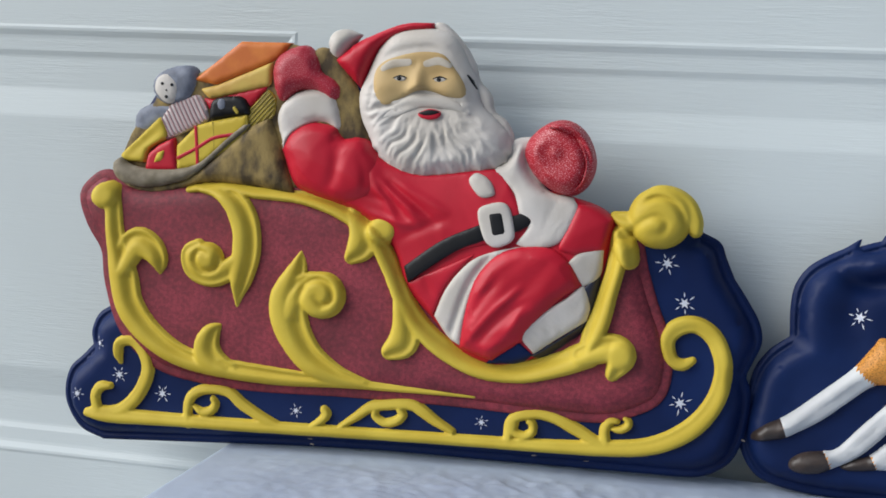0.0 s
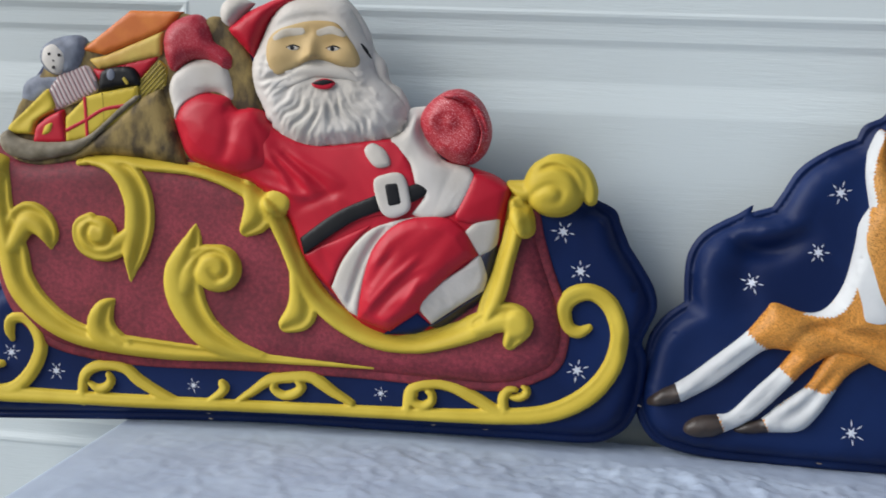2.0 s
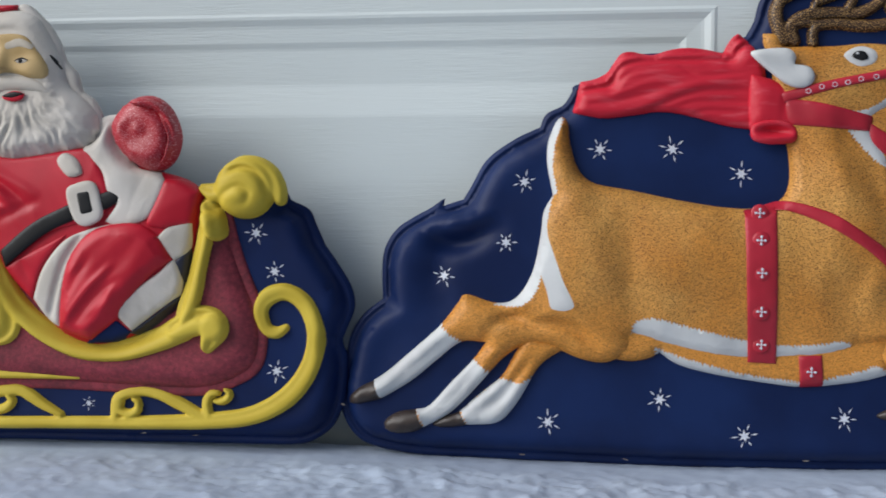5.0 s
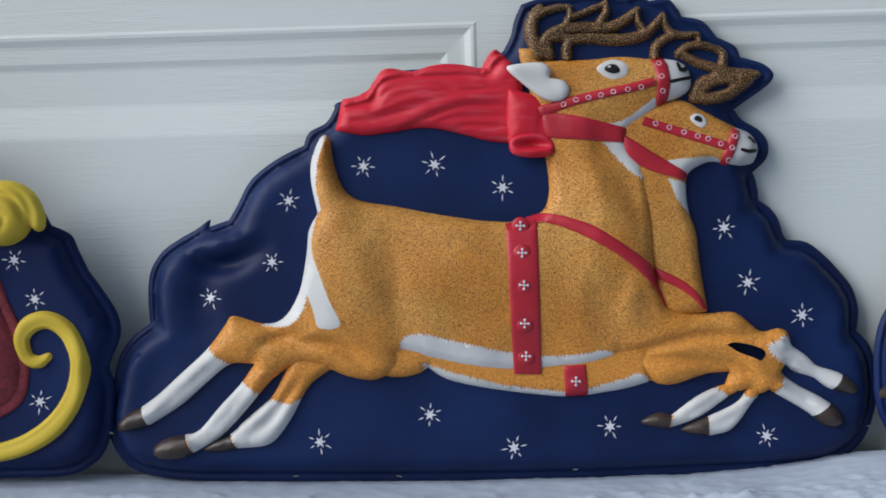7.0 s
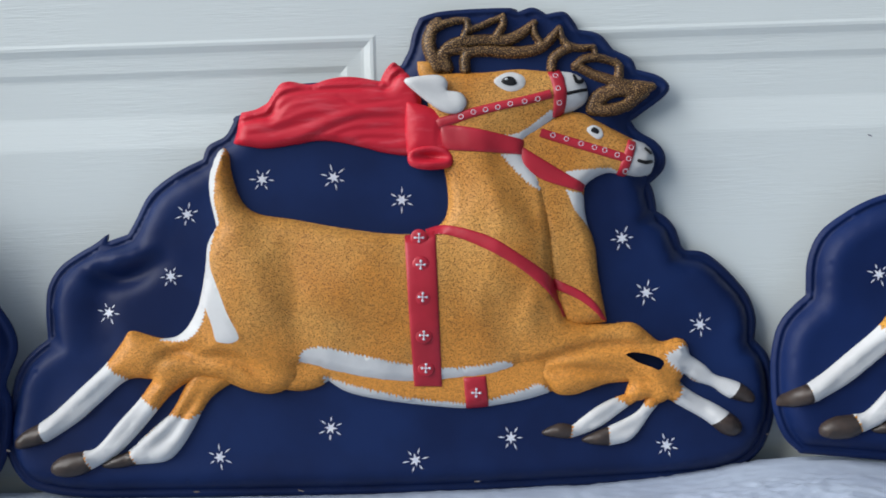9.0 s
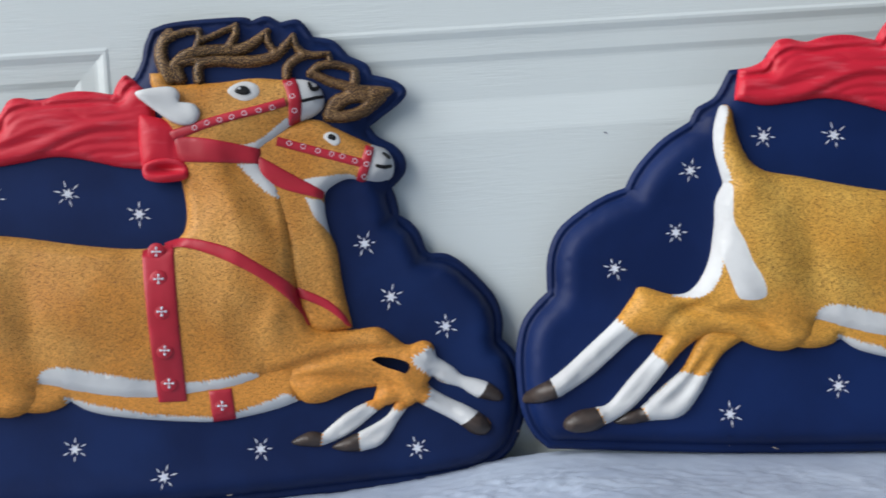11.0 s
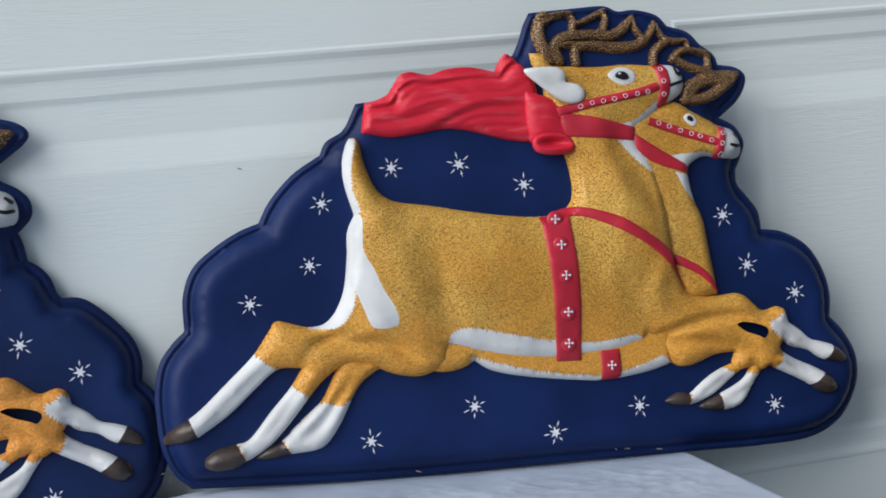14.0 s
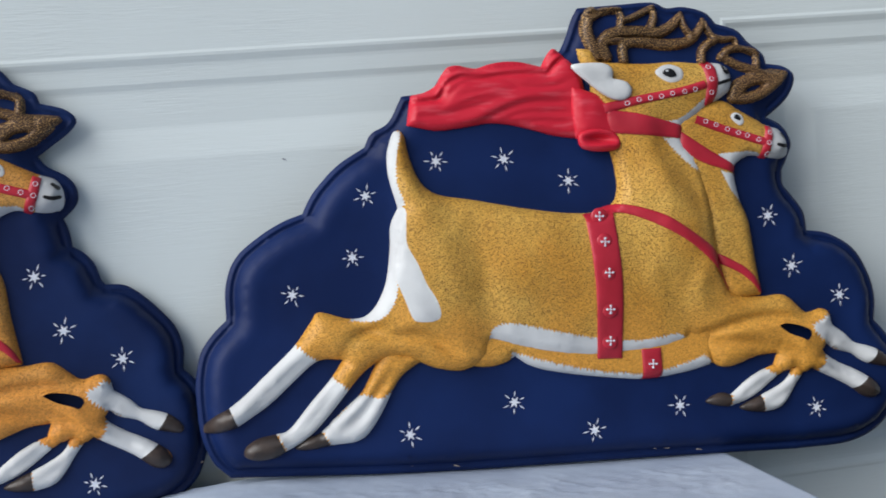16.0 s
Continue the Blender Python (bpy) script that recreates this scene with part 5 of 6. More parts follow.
# ---- the plaque with the sleigh ----
def sleigh_plaque(m):
    plaque = at_place("sleigh_plaque", "moulded plastic plaque of a maroon and yellow sleigh with rider", "wall plaque", m)
    line = loop(SLEIGH_BACK_A + SLEIGH_BACK_B, 3.0)
    ground = backing(line)
    backing_panel(line, ground, NAVY, plaque, "navy blue starry ground with a rolled rim")
    for i, (x, y) in enumerate(SLEIGH_STARS):
        star(x, y, (13, 13, 13, 11.5, 8.5, 8.5, 11, 9, 9)[i], ground, plaque, 8 + 17 * i, 40 + i)

    chips(line, ground, plaque, 11, 5)

    # the sleigh's side
    side = loop(SLEIGH_BODY)
    top = rounded(side, 15.0, 24.0)
    body = part("sleigh_body", shell(bmesh.new(), side, top, -1.0, 5.0, 14.0), MAROON, plaque, "flocked maroon side of the sleigh")
    on_body = lambda p: np.maximum(top(p) - 1.0, 0.0)
    part("body_lip", shell(bmesh.new(), offset(side, 8.0), lambda p: rounded(offset(side, 8.0), 4.0, 4.0)(p), -0.5, 8.0, 5.0), MAROON, body, "flat maroon lip round the side")

    left = [(LEFT_SWOOP, 10, 0.55), (LEFT_CURL, 10, 0.5), (LEAF_BIG, 10.5, 0.6), (LEAF_BRIDGE, 10, 0.3), (BALL_BIG, 13, 0.0), (BALL_LEFT, 12, 0.0), (LEAF_FOOT, 10, 0.45)]
    part("scroll", moulded(bmesh.new(), left, on_body, -1.0, [crease(BALL_GROOVE, 3.0, -6.0)], 1.8, smooth=2), YELLOW, body, "yellow moulded scroll with leaf and volute")
    right = [(TOP_RAIL, 9, 0.4), (UPRIGHT, 11, 0.5), (LEAF_DROP, 10.5, 0.6), (DROP_FOOT, 10, 0.45), (DROP_LOW, 10, 0.45), (BALL_TOP, 20, 0.0), (RAIL_CURL, 12, 0.4), (BALL_RAIL, 13, 0.0), (LEAF_CURL, 10, 0.3), (BALL_CURL, 12, 0.0)]
    part("scroll", moulded(bmesh.new(), right, on_body, -0.6, [crease(CURL_GROOVE, 2.8, -6.0)], 1.8, smooth=2), YELLOW, body, "yellow moulded rail with leaves")
    cap = [(CAP_ARM, 17, 0.25), (CAP_RIM, 12, 0.0), (CAP_HEAD, 22, 0.0), (CAP_FOOT, 17, 0.2)]
    part("scroll", moulded(bmesh.new(), cap, on_body, -1.0, [crease(CAP_GROOVE, 2.6, -7.0), crease(CAP_SPIRAL, 3.2, -2.8), swell(650, 274, 14, 12, 0, 4)], 1.8, smooth=3), YELLOW, body, "yellow moulded scroll head")
    runs = [(RUNNER, 8.0, 0.15)] + [(c, 7.0, 0.12) for c in (CURL_A, CURL_B, CURL_C, CURL_D, CURL_E, CURL_F, CURL_G, CURL_H, CURL_I, CURL_J, CURL_K)]
    part("runner", moulded(bmesh.new(), runs, ground, -0.6, (), 1.7, smooth=2), YELLOW, plaque, "yellow moulded sleigh runner with curls")

    # the sack and what looks out of it
    def slab(name, pts, mat, parent, base, h, edge=6.0, label="", extras=(), step=4.0):
        lp = loop(pts)
        return part(name, shell(bmesh.new(), lp, rounded(lp, h, edge, extras), base, step, edge * 0.8, smooth=1 if edge < 4 else 3), mat, parent, label)
    # Sheet added under the toys, so that no navy shows between them.
    bed = loop(TOY_BED)
    part("toy_filler", shell(bmesh.new(), bed, rounded(bed, 5.0, 6.0), -1.0, 6.0, 6.0), SACKCLOTH, plaque, "brown filler added behind the toys to close the gaps")
    sack = slab("toy_sack", SACK, SACKCLOTH, plaque, 2.0, 12.0, 12.0, "mottled brown toy sack")
    slab("sack_lip", SACK_LIP, SACK_EDGE, sack, 8.0, 9.0, 6.0, "grey-brown rolled rim of the sack")
    slab("sack_top", SACK_TOP, SACKCLOTH, sack, -2.0, 10.0, 8.0)
    for nm, pts, mat, base, h, lab in (("box_lid", BOX_LID, ORANGE, 0, 9, "orange box lid"), ("box_side", BOX_SIDE, AMBER, 1, 9, "amber box side"),
                                       ("box_front", BOX_FRONT, RED, 0, 8, "red box front"), ("box_end", BOX_END, OLIVE, 1, 8, "olive striped box end"),
                                       ("toy_ball", BALL, PIN, 1, 8, "pale striped ball"), ("toy_cap", CAP, BLACK, 4, 10, "black toy cap"),
                                       ("present", PRESENT, YELLOW, 3, 10, "yellow present with red ribbon"), ("toy_horn", HORN, YELLOW, 3, 10, "yellow toy horn"),
                                       ("toy_block", RED_BOX, RED, 4, 10, "red toy block"), ("block_mark", RED_BOX_MARK, YELLOW, 14.6, 1, "")):
        toy = slab(nm, pts, mat, sack, base - 3.0, h + 1.5, 2.2, lab, ([crease([(pts[0][0] + 4, pts[0][1] + 4), (pts[3][0] + 3, pts[3][1] - 12)], 6, -3.5)] if nm == "toy_horn" else ()), step=3.0)
        if nm == "box_end":
            part("stripe", stripes(bmesh.new(), loop(pts), 48, 3.6, 0.8, base + h - 1.3), BARK, toy)
        if nm == "toy_ball":
            part("stripe", stripes(bmesh.new(), loop(pts), -62, 4.6, 1.1, base + h - 1.3), ROSE, toy)
        if nm == "toy_cap":
            (x, y), q, e = BADGE
            part("badge", dome(bmesh.new(), x, y, 4.5, 6, 1.2, base + h - 1.6), GREY, toy)
            part("badge", ribbon(bmesh.new(), [(q[0], q[1], 2.0), (e[0], e[1], 2.0)], 1.0, base + h - 1.6), OLIVE, toy)
    for pts in (BAND_A, BAND_B):
        part("ribbon", ribbon(bmesh.new(), pts, 0.8, 11.5, cap=False), RED, sack)
    # The shaded side of the present is put on as an olive patch.
    part("present_side", patch(bmesh.new(), PRESENT_SIDE, lambda p: np.full(len(p), 10.6), 0.0, height=0.5, edge=1.0), OLIVE, sack, "side of the present, its shade painted in olive")
    part("present_edge", ribbon(bmesh.new(), BAND_EDGE, 0.7, 11.1, cap=False, across=5), OLIVE, sack)
    doll = bmesh.new()
    for pts, base, h, k in ((DOLL_BODY, -6, 11, 0), (DOLL_HOOD, -5, 15, 0), (DOLL_FACE, 6, 6, 1)):
        lp = loop(pts)
        shell(doll, lp, rounded(lp, h, 7.0), base, 4.0, 5.0, mat=k)
    fx, fy = np.mean([q[:2] for q in DOLL_FACE], axis=0)
    for dx, dy, r in ((-5, 4, 1.7), (6, 3, 1.7), (0, -3, 1.1), (0, -10, 1.8)):
        dome(doll, fx + dx, fy + dy, r, r, 1.0, 11.8, 2)
    part("toy_doll", doll, [GREY, WHITE, BLACK], sack, "grey hooded doll with a white face")

    # the rider, one moulded figure
    mats = [RED, WHITE, SKIN, BLACK, FROST, GLITTER, BOOT, NAVY, BROW]
    f = bmesh.new()
    whole = loop(FIGURE)
    form = rounded(whole, 12.0, 10.0, (), 9.0, 45.0)
    shell(f, whole, form, -0.8, 5.0, 8.0)

    def add(pts, mat, lift, h, edge=4.0, extras=(), step=3.5, lay=form):
        lp = loop(pts, 2.0)
        own = rounded(lp, h, edge, extras)
        shell(f, lp, (lambda p: lay(p) + own(p)) if lay else own, lift, step, edge * 0.8, mat=mat, smooth=4 if h > 8 else 1)
        return lambda p: (lay(p) if lay else 0.0) + own(p) + lift
    add(TORSO, 0, -0.4, 2.5, 4, [crease(c, w, k) for c, w, k in ((TORSO_FOLD_A, 4, 2.8), (TORSO_FOLD_H, 3.2, -2.8), (TORSO_FOLD_B, 4, 3.0), (TORSO_FOLD_C, 3.4, -2.8), (TORSO_FOLD_D, 3.6, -2.0),
                                                                 (TORSO_FOLD_E, 5, 2.4), (TORSO_FOLD_F, 3.4, 3.0), (TORSO_FOLD_G, 5, -2.0))] + [wrinkled(-52, 80, 15, 0.5, 2.0)], 2.2)
    ax, ay = gx_of(ARM)
    add(ARM, 0, -0.6, 6, 16, [crease(ARM_RIDGE_A, 26, 7), crease(ARM_RIDGE_B, 20, 4), crease(ARM_FOLD_D, 6, -2.6), crease(ARM_FOLD_A, 3, -3.0), crease(ARM_FOLD_B, 2.6, -2.4), crease(ARM_FOLD_C, 4, -3.0)], 2.4)
    add(CUFF, 1, 0.0, 13, 9)
    add(MITTEN, 4, 0.0, 19, 14, [crease([(ax - 8, ay + 128), (ax - 2, ay + 100), (ax - 12, ay + 85)], 3, -3)], lay=None)
    add(SLEEVE, 1, -0.4, 3, 5, [swell(gx_of(SLEEVE)[0], gx_of(SLEEVE)[1], 18, 22, 30, 4), wrinkled(70, 40, 12, 0.8, 4.0)], 2.6)
    add(FOREARM, 0, -0.4, 4, 5)
    gx, gy = gx_of(MITTEN_RIGHT)
    on_mitt = add(MITTEN_RIGHT, 5, 0.0, 24, 16, [crease(MITT_CREASE, 3.4, -13), crease(MITT_FOLD, 4, -4), swell(gx - 4, gy + 4, 13, 12, 0, -5), swell(gx - 3, gy + 5, 6, 6, 0, 6), swell(gx + 6, gy - 24, 22, 12, 0, 4)], 2.4, lay=None)
    ribbon(f, MITT_RIM, 6.0, -0.5, mat=5, lay=on_mitt)
    add(HEAD_RIM, 1, -4, 8, 4, (), 3.0, lay=None)
    add(POMPOM, 1, -2, 18, 12, lay=None)
    add(HAT, 0, 0, 17, 11, lay=None)
    hx, hy = gx_of(HEAD)
    beard = scalloped(loop(HEAD, 1.6), 3.6, 15.0, 350)
    head_form = rounded(beard, 17.0, 24.0, [swell(hx + 2, hy - 40, 55, 50, 0, 4), locks(416, 392, 8.5, 2.3), crease(CHEEK_LOCK_A, 3, -2.4), crease(CHEEK_LOCK_B, 3, -2.4), crease(BAND_FUR, 4, -2.0), wrinkled(20, 18, 9, 0.35, 12.0)])
    shell(f, beard, head_form, 1.0, 1.9, 12.0, mat=1, smooth=1)
    full = rounded(loop(HEAD), 17.0, 24.0, [swell(hx + 2, hy - 40, 55, 50, 0, 4)])
    # Black strip laid on for the shade in the gap beside the head.
    ribbon(f, HEAD_GAP_SHADE, 0.8, 0.6, mat=3, lay=full, across=5)
    fx, fy = gx_of(FACE)
    skin = lambda p: full(p) + 1.0
    on_face = add(FACE, 2, 0.2, 2.0, 4, [swell(fx - 33, fy - 8, 14, 11, 0, 3.5), swell(fx + 32, fy - 8, 14, 11, 0, 3.5), swell(fx - 22, fy + 8, 11, 5, 0, -1.4), swell(fx + 24, fy + 8, 11, 5, 0, -1.4),
                                swell(EYES[2][0] - 1, EYES[2][1], 6.5, 15, 0, 6), swell(EYES[2][0] - 1, EYES[2][1] - 6, 10, 7, 0, 5), swell(fx - 2, fy + 16, 3, 5, 0, -1.5)], 2.2, lay=skin)
    add(MUSTACHE, 1, -0.6, 3.6, 6, [crease([(fx - 40, fy - 40), (fx, fy - 26), (fx + 40, fy - 38)], 2.5, -1.5), crease([(fx - 30, fy - 32), (fx - 8, fy - 24)], 2.5, -1.5)], 2.2, lay=skin)
    add(MOUTH, 0, 2.5, 2.0, 3, (), 2.0, lay=skin)
    add(MOUTH_DARK, 3, 4.2, 0.8, 2, (), 2.0, lay=skin)
    for pts in (BROW_A, BROW_B):
        ribbon(f, pts, 0.3, 0.1, mat=8, lay=on_face)
    for x, y in EYES[:2]:
        at = float(on_face(np.array([[x, y]]))[0])
        dome(f, x, y, 6.0, 2.4, 0.8, at + 0.4, 1)
        dome(f, x - 0.8, y + 0.1, 2.4, 2.1, 0.6, at + 1.1, 3)
        ribbon(f, [(x - 7, y + 0.5, 0.5), (x, y + 3, 0.8), (x + 7, y + 1, 0.5)], 0.5, at + 0.9, mat=3, across=5)
    add(COAT_TAIL, 0, -0.4, 2.5, 4, [crease([(gx_of(COAT_TAIL)[0] - 20, gx_of(COAT_TAIL)[1] + 25), (gx_of(COAT_TAIL)[0], gx_of(COAT_TAIL)[1] - 15)], 4, -2.0)])
    add(LEG, 0, -0.2, 10, 14, [crease(LEG_FOLD_A, 2.6, 4), crease(LEG_FOLD_B, 2.6, -4.5), crease(LEG_FOLD_C, 3, 4), crease(LEG_FOLD_D, 3, -4), crease(LEG_FOLD_E, 2.2, -3), wrinkled(44, 50, 11, 1.8, 7.0)], 2.2)
    add(FUR_EDGE, 1, -0.2, 3.6, 5, [crease(FUR_FOLD, 3.0, -4.5)], 2.6)
    add(CUFF_TWO, 1, -0.3, 2.4, 4, [wrinkled(20, 20, 10, 0.8, 6.0)])
    add(BOOT_BLUE, 7, -0.3, 1.5, 3)
    add(BOOT_DARK, 6, -0.2, 3, 4)
    add(BOOT_FAR, 6, -0.3, 2, 3)
    add(BOOT_CUFF, 1, -0.4, 3.6, 6, [wrinkled(-40, 22, 9, 1.0, 3.0)], 2.6)
    add(BELT, 3, 1.2, 3.5, 2.0)
    add(BELT_END, 3, 0.6, 3.5, 3)
    add(BUCKLE, 1, 3.0, 3.5, 3)
    add(BUCKLE_HOLE, 3, 6.0, 1.0, 1.2, (), 3.0)
    add(BUTTON, 1, 1.5, 5, 5)
    part("figure", f, mats, plaque, "bearded figure in a red and white winter suit, one arm raised")
    return plaque


# ---- the plaques with the leaping deer ----
def reindeer_plaque(m, label, coat, navy, cloud, dents=(), pull=None, rump=Z_PATCH):
    plaque = at_place("reindeer_plaque", label, "wall plaque", m, "reindeer plaques")
    # pull: warp of the ground and, more, the raised deer to fit the camera's view
    def W0(pts):
        if not pull:
            return pts
        a, b, c, d, e, g = pull
        return [(a * q[0] + b * q[1] + c, d * q[0] + e * q[1] + g, *q[2:]) for q in pts]

    def W(pts):
        if not pull:
            return pts
        out = []
        for u, v, *rest in W0(pts):
            body = math.exp(-((u - 400) / 220) ** 2 - ((v - 195) / 130) ** 2)
            face = math.exp(-((u - 500) / 80) ** 2 - ((v - 400) / 60) ** 2)
            nose = math.exp(-((u - 595) / 60) ** 2 - ((v - 340) / 50) ** 2)
            fore = math.exp(-((u - 605) / 95) ** 2 - ((v - 80) / 60) ** 2)
            out.append((u + 9 * body + 5 * face - 8 * nose - 8 * fore, v - 6 * face - 2 * nose - 4 * fore, *rest))
        return out
    line = offset(loop(cloud, 3.0), 0.8)
    ground = backing(line, dents)
    backing_panel(line, ground, navy, plaque, "navy blue starry cloud ground with a rolled rim")
    for i, (x, y) in enumerate(W0(DEER_STARS)):
        star(x, y, 13.5 if i not in (3, 4, 5) else 12.5, ground, plaque, 6 + 13 * i, 70 + i)

    chips(line, ground, plaque, 21 if dents else 34)

    sink = lambda p: np.minimum(ground(p), 0.0)

    # the deer behind
    mats = [coat, LEG_WHITE, HOOF, BLACK]
    rear = bmesh.new()

    def limb(pts, zones, base, h, edge, extras=(), step=3.2, rag=1.7):
        lp = loop(pts)
        top = rounded(lp, h, edge, extras)
        fn = lambda p: top(p) + sink(p)
        shell(rear, lp, fn, base, step, edge * 0.8, smooth=2, zones=[(ragged(loop(z, 1.7), rag if k == 1 else 0.1, 5 + i), k) for i, (z, k) in enumerate(zones)])
        return lambda p: np.maximum(fn(p) + base, -20)
    on_belly = limb(W(REAR_BELLY), [(W(Z_REAR_BELLY), 1)], -2, 11, 12)
    limb(W(REAR_HIND), [(W(Z_REAR_HIND), 1), (W(Z_REAR_HOOF), 2)], -2, 11, 9, [crease(W(LEG_LINE_C), 4, -6)])
    limb(W(REAR_FORE_A), [(W(Z_FORE_A), 1), (W(Z_HOOF_E), 2)], -2, 10, 8, [crease(W(LEG_LINE_F), 3.8, -5)])
    limb(W(REAR_FORE_B), [(W(Z_FORE_B), 1), (W(Z_HOOF_F), 2)], -2, 10, 8, [crease(W(LEG_LINE_G), 3.8, -5)])
    on_rear = limb(W(REAR_HEAD), [(W(Z_REAR_MUZZLE), 1), (W(Z_REAR_THROAT), 1), (W(Z_REAR_CHEST), 1)], -2, 13, 12, rag=0.8)
    for pts in (W(MOUTH_REAR), W(NOSTRIL_REAR)):
        ribbon(rear, pts, 0.6, 0.3, mat=3, lay=on_rear)
    far = part("rear_reindeer", rear, mats, plaque, "far deer of the leaping pair")
    eye = patch(bmesh.new(), W(EYE_REAR), on_rear, mat=0)
    patch(eye, W(EYE_REAR_DARK), on_rear, 1.6, mat=1)
    part("eye", eye, [LEG_WHITE, BLACK], far, "white-ringed black eye")

    # the deer in front
    outline = loop(W(DEER_BACK) + W(DEER_HEAD) + W(DEER_CHEST) + W(DEER_FORE) + W(DEER_BELLY) + W(DEER_HIND) + W(DEER_RUMP))
    bx, by = 380, 235
    muscles = [swell(bx - 150, by - 20, 55, 70, 20, 11), swell(bx - 38, by - 18, 44, 62, 0, 7), swell(bx + 40, by - 10, 80, 60, 0, 5), swell(bx + 150, by - 15, 45, 60, 30, 9), wrinkled(-80, 90, 40, 1.4, 4.0), crease(W(NECK_FOLD), 9, 2.0), crease(W(NECK_FOLD_B), 9, -1.2), crease(W(NECK_FOLD_C), 9, -0.8), crease(W(SHOULDER_RIDGE), 9, 4), crease(W(SHOULDER_RIDGE_B), 11, 2.5),
               crease(W(HAUNCH), 11, -2.6), crease(W(FLANK), 15, -2.8), crease(W(HOCK), 5, -8), crease(W(HOCK_B), 4.5, -6), crease(W(SHOULDER), 14, -3), crease(W(FORE_CREASE), 4.5, -8),
               crease(W(FORE_CREASE_B), 4.5, -7), crease(W(NECK_CREASE), 10, -4), swell(bx + 150, by + 183, 30, 14, 0, 4), swell(bx + 60, by + 185, 25, 12, 0, -3)]
    muscles += [crease(W(c), 4.2, -6.5) for c in (LEG_LINE_A, LEG_LINE_B, LEG_LINE_D, LEG_LINE_E)]
    raised = rounded(outline, 12.0, 10.0, muscles, 10.0, 55.0)
    form = lambda p: raised(p) + sink(p)
    on_deer = lambda p: form(p) - 1.0
    zones = [(W(Z_TAIL), 1, 0.9), (W(Z_RUMP), 1, 1.0), (W(rump), 1, 0.45), (W(Z_BELLY), 1, 1.6), (W(Z_LEG_A), 1, 2.0), (W(Z_HOOF_A), 2, 0.1), (W(Z_LEG_B), 1, 2.0), (W(Z_HOOF_B), 2, 0.1), (W(Z_MUZZLE), 1, 0.1),
             (W(Z_JAW), 1, 0.8), (W(Z_CHEST), 1, 1.4), (W(Z_LEG_C), 1, 2.0), (W(Z_HOOF_C), 2, 0.1), (W(Z_LEG_D), 1, 2.0), (W(Z_HOOF_D), 2, 0.1)]
    front = bmesh.new()
    shell(front, outline, form, -1.0, 3.2, 12.0, smooth=2, zones= [(ragged(loop(z, 1.7), k, 3 + i), n) for i, (z, n, k) in enumerate(zones)], holes=[loop(W(DEER_HOLE))])
    ear = loop(W(EAR))
    for pts in (W(MOUTH_LINE), W(NOSTRIL)):
        ribbon(front, pts, 0.6, 0.3, mat=3, lay=on_deer)
    near = part("front_reindeer", front, mats, plaque, "near deer of the leaping pair")
    part("ear", shell(bmesh.new(), ear, lambda p: np.maximum(on_deer(p), 17.0) + rounded(ear, 5.0, 5.0, [crease([(gx_of(W(EAR))[0] - 25, gx_of(W(EAR))[1] + 8), (gx_of(W(EAR))[0] + 20, gx_of(W(EAR))[1] - 12)], 5, -3)])(p), 0.0, 3.0, 6.0), LEG_WHITE, near, "white painted ear")
    eye = patch(bmesh.new(), W(EYE_WHITE), on_deer, mat=0, height=2.0, edge=4.0)
    patch(eye, W(EYE_DARK), on_deer, 2.8, mat=1)
    # A small white dome paints a glint on the dark of the eye.
    ex, ey = gx_of(W(EYE_DARK))
    dome(eye, ex - 3, ey + 2, 1.6, 1.2, 0.4, float(on_deer(np.array([[ex - 3, ey + 2]]))[0]) + 3.4, 0)
    part("eye", eye, [LEG_WHITE, BLACK], near, "white-ringed black eye")
    for group in ((ANTLER_A, ANTLER_B, ANTLER_C, ANTLER_D, ANTLER_E, ANTLER_F), (ANTLER_G, ANTLER_H, ANTLER_I), (ANTLER_J, ANTLER_K, ANTLER_L), (ANTLER_M, ANTLER_N, ANTLER_O, ANTLER_P)):
        bm = bmesh.new()
        moulded(bm, [(W(pts), 7.5, 0.0) for pts in group], ground, -0.6, [wrinkled(0, 9, 9, 0.8, 6.0)], 1.7, smooth=2)
        part("antler", bm, BRONZE, plaque, "brown glittered branching antler")

    # the harness and the scarf
    def strap(pts, lay, marks=(), lab="red harness strap"):
        st = part("harness_strap", patch(bmesh.new(), pts, lay, 1.4, height=2.2, edge=2.5), STRAP, plaque, lab)
        for x, y in marks:
            b = bmesh.new()
            h = lay(np.array([[x + e, y + g] for e in (-4, 0, 4) for g in (-4, 0, 4)])).max() + 2.0
            boss = part("boss", dome(bmesh.new(), x, y, 8.5, 8.5, 2.2, h - 1.1), STRAP, st)
            h += 0.9
            for a in range(4):
                t = math.pi / 2 * a + 0.05
                dome(b, x + 3.6 * math.sin(t), y + 3.6 * math.cos(t), 1.25, 1.25, 0.6, h)
            for t in (0.05, math.pi / 2 + 0.05):
                s, c = math.sin(t) * 3.5, math.cos(t) * 3.5
                ribbon(b, [(x - s, y - c, 0.5), (x, y, 0.5), (x + s, y + c, 0.5)], 0.6, h, across=5)
            part("stud", b, STAR_WHITE, st)
        return st
    strap(W(GIRTH), lambda p: np.maximum(on_deer(p), on_belly(p)), W(GIRTH_MARKS))
    strap(W(GIRTH_REAR), on_belly, [tuple(np.mean([q[:2] for q in W(GIRTH_REAR)], axis=0))])
    strap(W(BREAST_STRAP), on_deer)
    strap(W(BREAST_STRAP_REAR), on_rear)
    strap(W(NECK_BAND), on_deer)
    strap(W(NECK_BAND_REAR), on_rear)
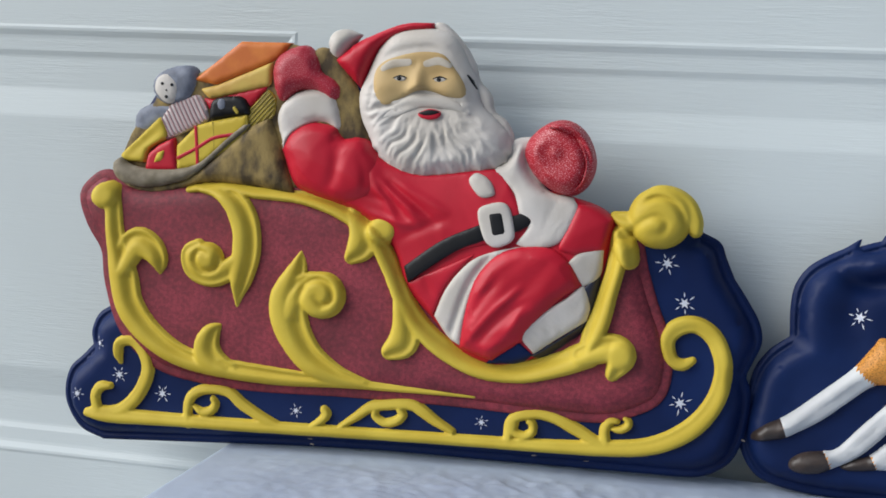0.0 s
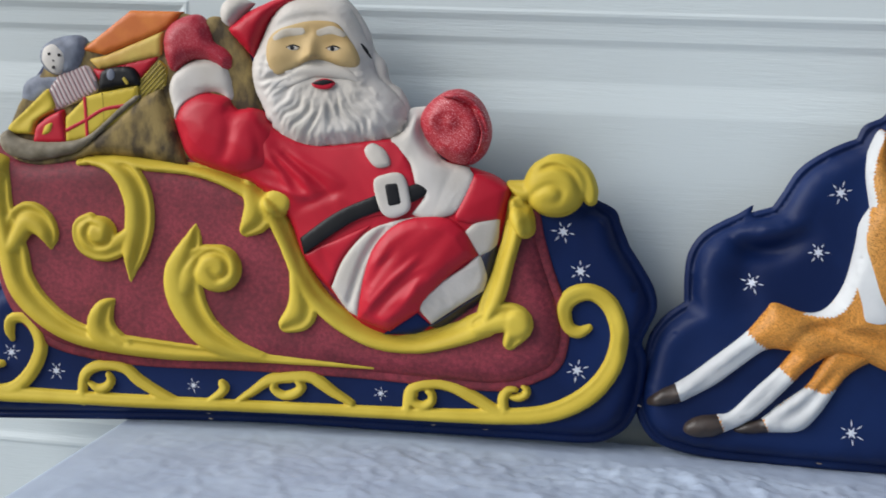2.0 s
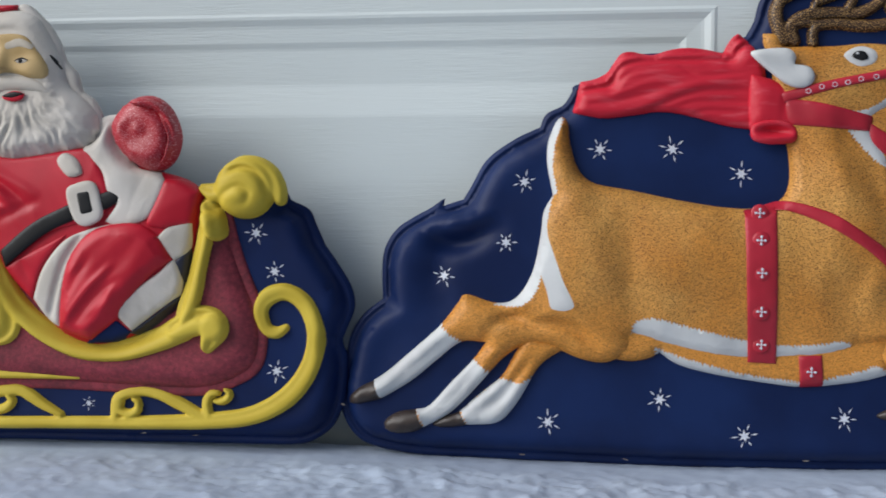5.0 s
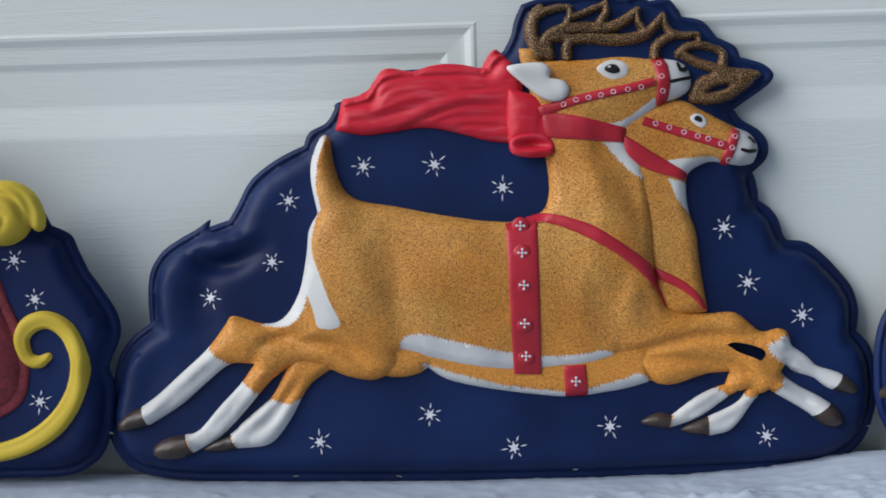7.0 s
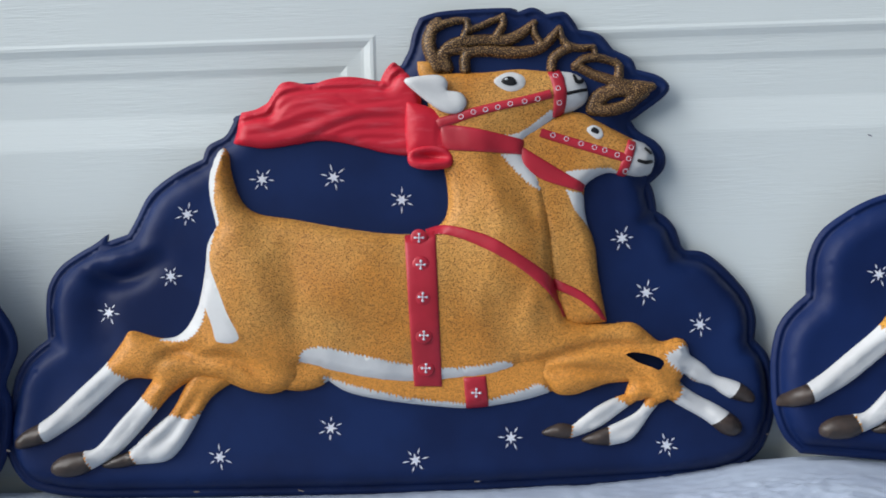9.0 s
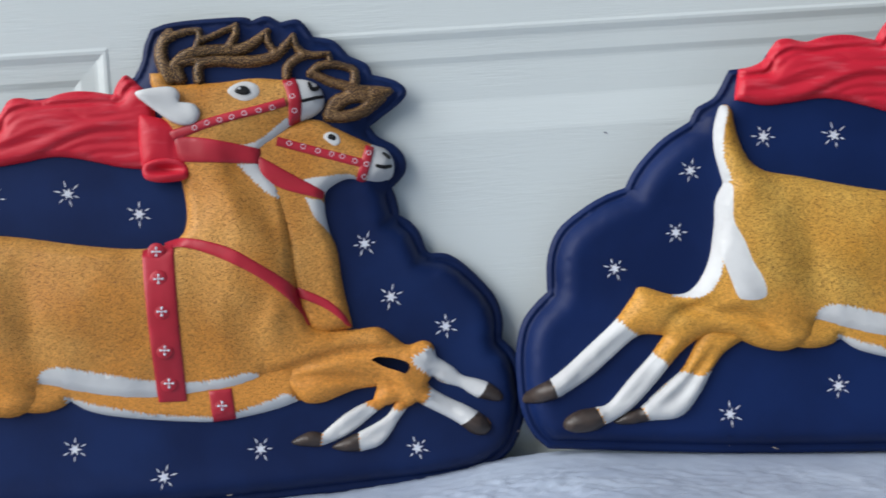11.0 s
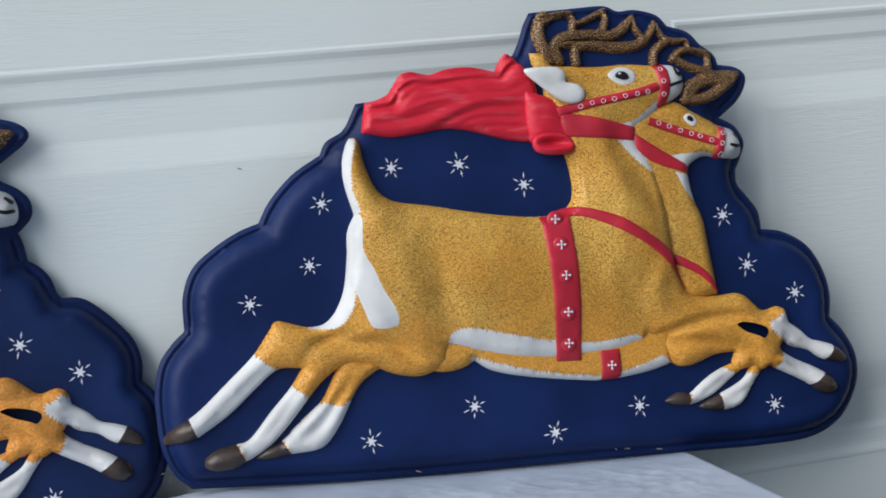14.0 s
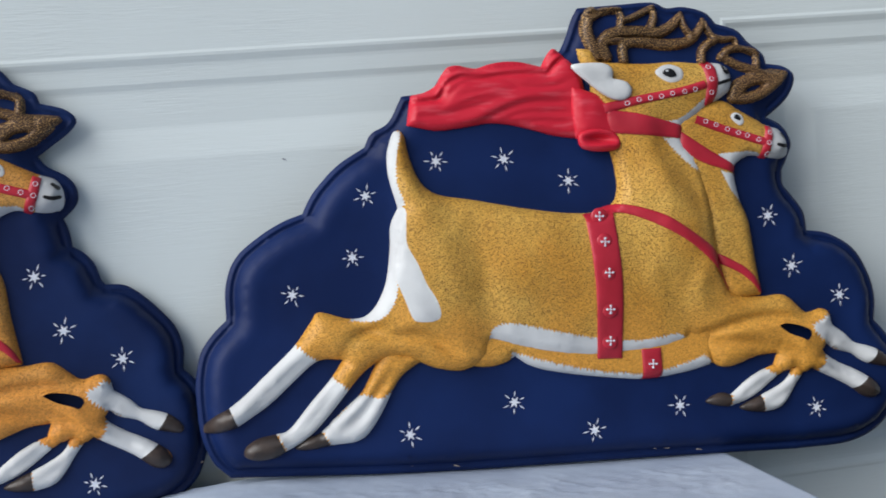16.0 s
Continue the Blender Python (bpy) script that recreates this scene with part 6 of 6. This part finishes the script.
    for pts, lay, marks in ((W(CHEEK_STRAP), on_deer, W(CHEEK_MARKS)), (W(NOSE_BAND), on_deer, W(NOSE_MARKS)), (W(CHEEK_REAR), on_rear, W(REAR_MARKS)[:6]), (W(NOSE_REAR), on_rear, W(REAR_MARKS)[6:])):
        st = part("bridle_strap", ribbon(bmesh.new(), pts, 2.2, 0.2, lay=lay, cap=False), STRAP, plaque, "red bridle strap")
        for x, y in marks:
            b = bmesh.new()
            a = np.linspace(0, 2 * math.pi, 13)
            ribbon(b, [(x + 2.2 * math.cos(k), y + 2.2 * math.sin(k), 0.32) for k in a], 0.4, 2.3, lay=lay, cap=False, across=5)
            part("stud", b, STAR_WHITE, st)
    sl = loop(W(SCARF))
    folds = [crease(W(c), 0.85 * k, 0.72 * a) for c, k, a in ((SCARF_FOLD_A, 3.4, -3.0), (SCARF_FOLD_B, 8.0, 3.0), (SCARF_FOLD_C, 3.4, -1.8), (SCARF_FOLD_D, 5.0, 1.6), (SCARF_FOLD_E, 2.6, -1.8), (SCARF_FOLD_F, 2.8, -2.0),
                                                (SCARF_FOLD_G, 2.8, -1.8), (SCARF_FOLD_H, 2.0, -2.6), (SCARF_FOLD_I, 2.6, -1.8), (SCARF_FOLD_J, 3.0, 1.8), (SCARF_FOLD_K, 2.4, -4.0))]
    scarf_top = rounded(sl, 7.5, 8.0, folds + [wrinkled(9, 90, 9, 0.6, 3.0), wrinkled(14, 70, 4.5, 0.45, 8.0)])
    scarf = part("scarf", shell(bmesh.new(), sl, lambda p: scarf_top(p) + sink(p), -1.0, 1.8, 5.0, smooth=1), SCARF_RED, plaque, "flying red scarf")
    kl = loop(W(KNOT))
    part("knot", shell(bmesh.new(), kl, rounded(kl, 9.0, 13.0, [crease(W(KNOT_FOLD), 6.0, -3.0), wrinkled(80, 50, 7, 0.5, 4.0)]), 5.0, 2.4, 10.0), SCARF_RED, scarf)
    kl2 = loop(W(KNOT_LOOP))
    cx, cy = np.mean([q[:2] for q in W(KNOT_LOOP)], axis=0)
    part("knot_loop", shell(bmesh.new(), kl2, rounded(kl2, 6.0, 5.0, [swell(cx, cy + 1, 15, 4.5, -3, -9), swell(cx + 3, cy - 5, 13, 2.6, 2, 3)]), 10.5, 1.6, 3.0, smooth=1), SCARF_RED, scarf)
    return plaque


sleigh_plaque(pose(-0.8491, -0.0728, 0.7324, -3.28, -0.38, 0.88))
reindeer_plaque(pose(-0.1049, -0.0555, 0.7476, -4.83, 0.1, 2.4), "moulded plastic plaque of two orange-tan deer on dented navy", COAT_ORANGE, NAVY_DENT, CLOUD_LEFT_A + CLOUD_TOP_A + CLOUD_RIGHT_A,
                [crease(DENT_A, 9, -15), swell(gx_of(DENT_A)[0], gx_of(DENT_A)[1] + 16, 42, 10, 0, 6), crease(DENT_B, 14, -9), crease(DENT_C, 4, -6), swell(45, 100, 25, 30, 0, -4)])
reindeer_plaque(pose(0.6319, -0.0481, 0.7682, -4.08, 2.6, -1.55), "moulded plastic plaque of two ochre deer on smooth navy", COAT_OCHRE, NAVY, CLOUD_LEFT_B + CLOUD_TOP_B + CLOUD_RIGHT_B,
                pull=(0.996, -0.0348, 6.4, -0.0033, 1.002, 1.4), rump=Z_PATCH_BROAD)
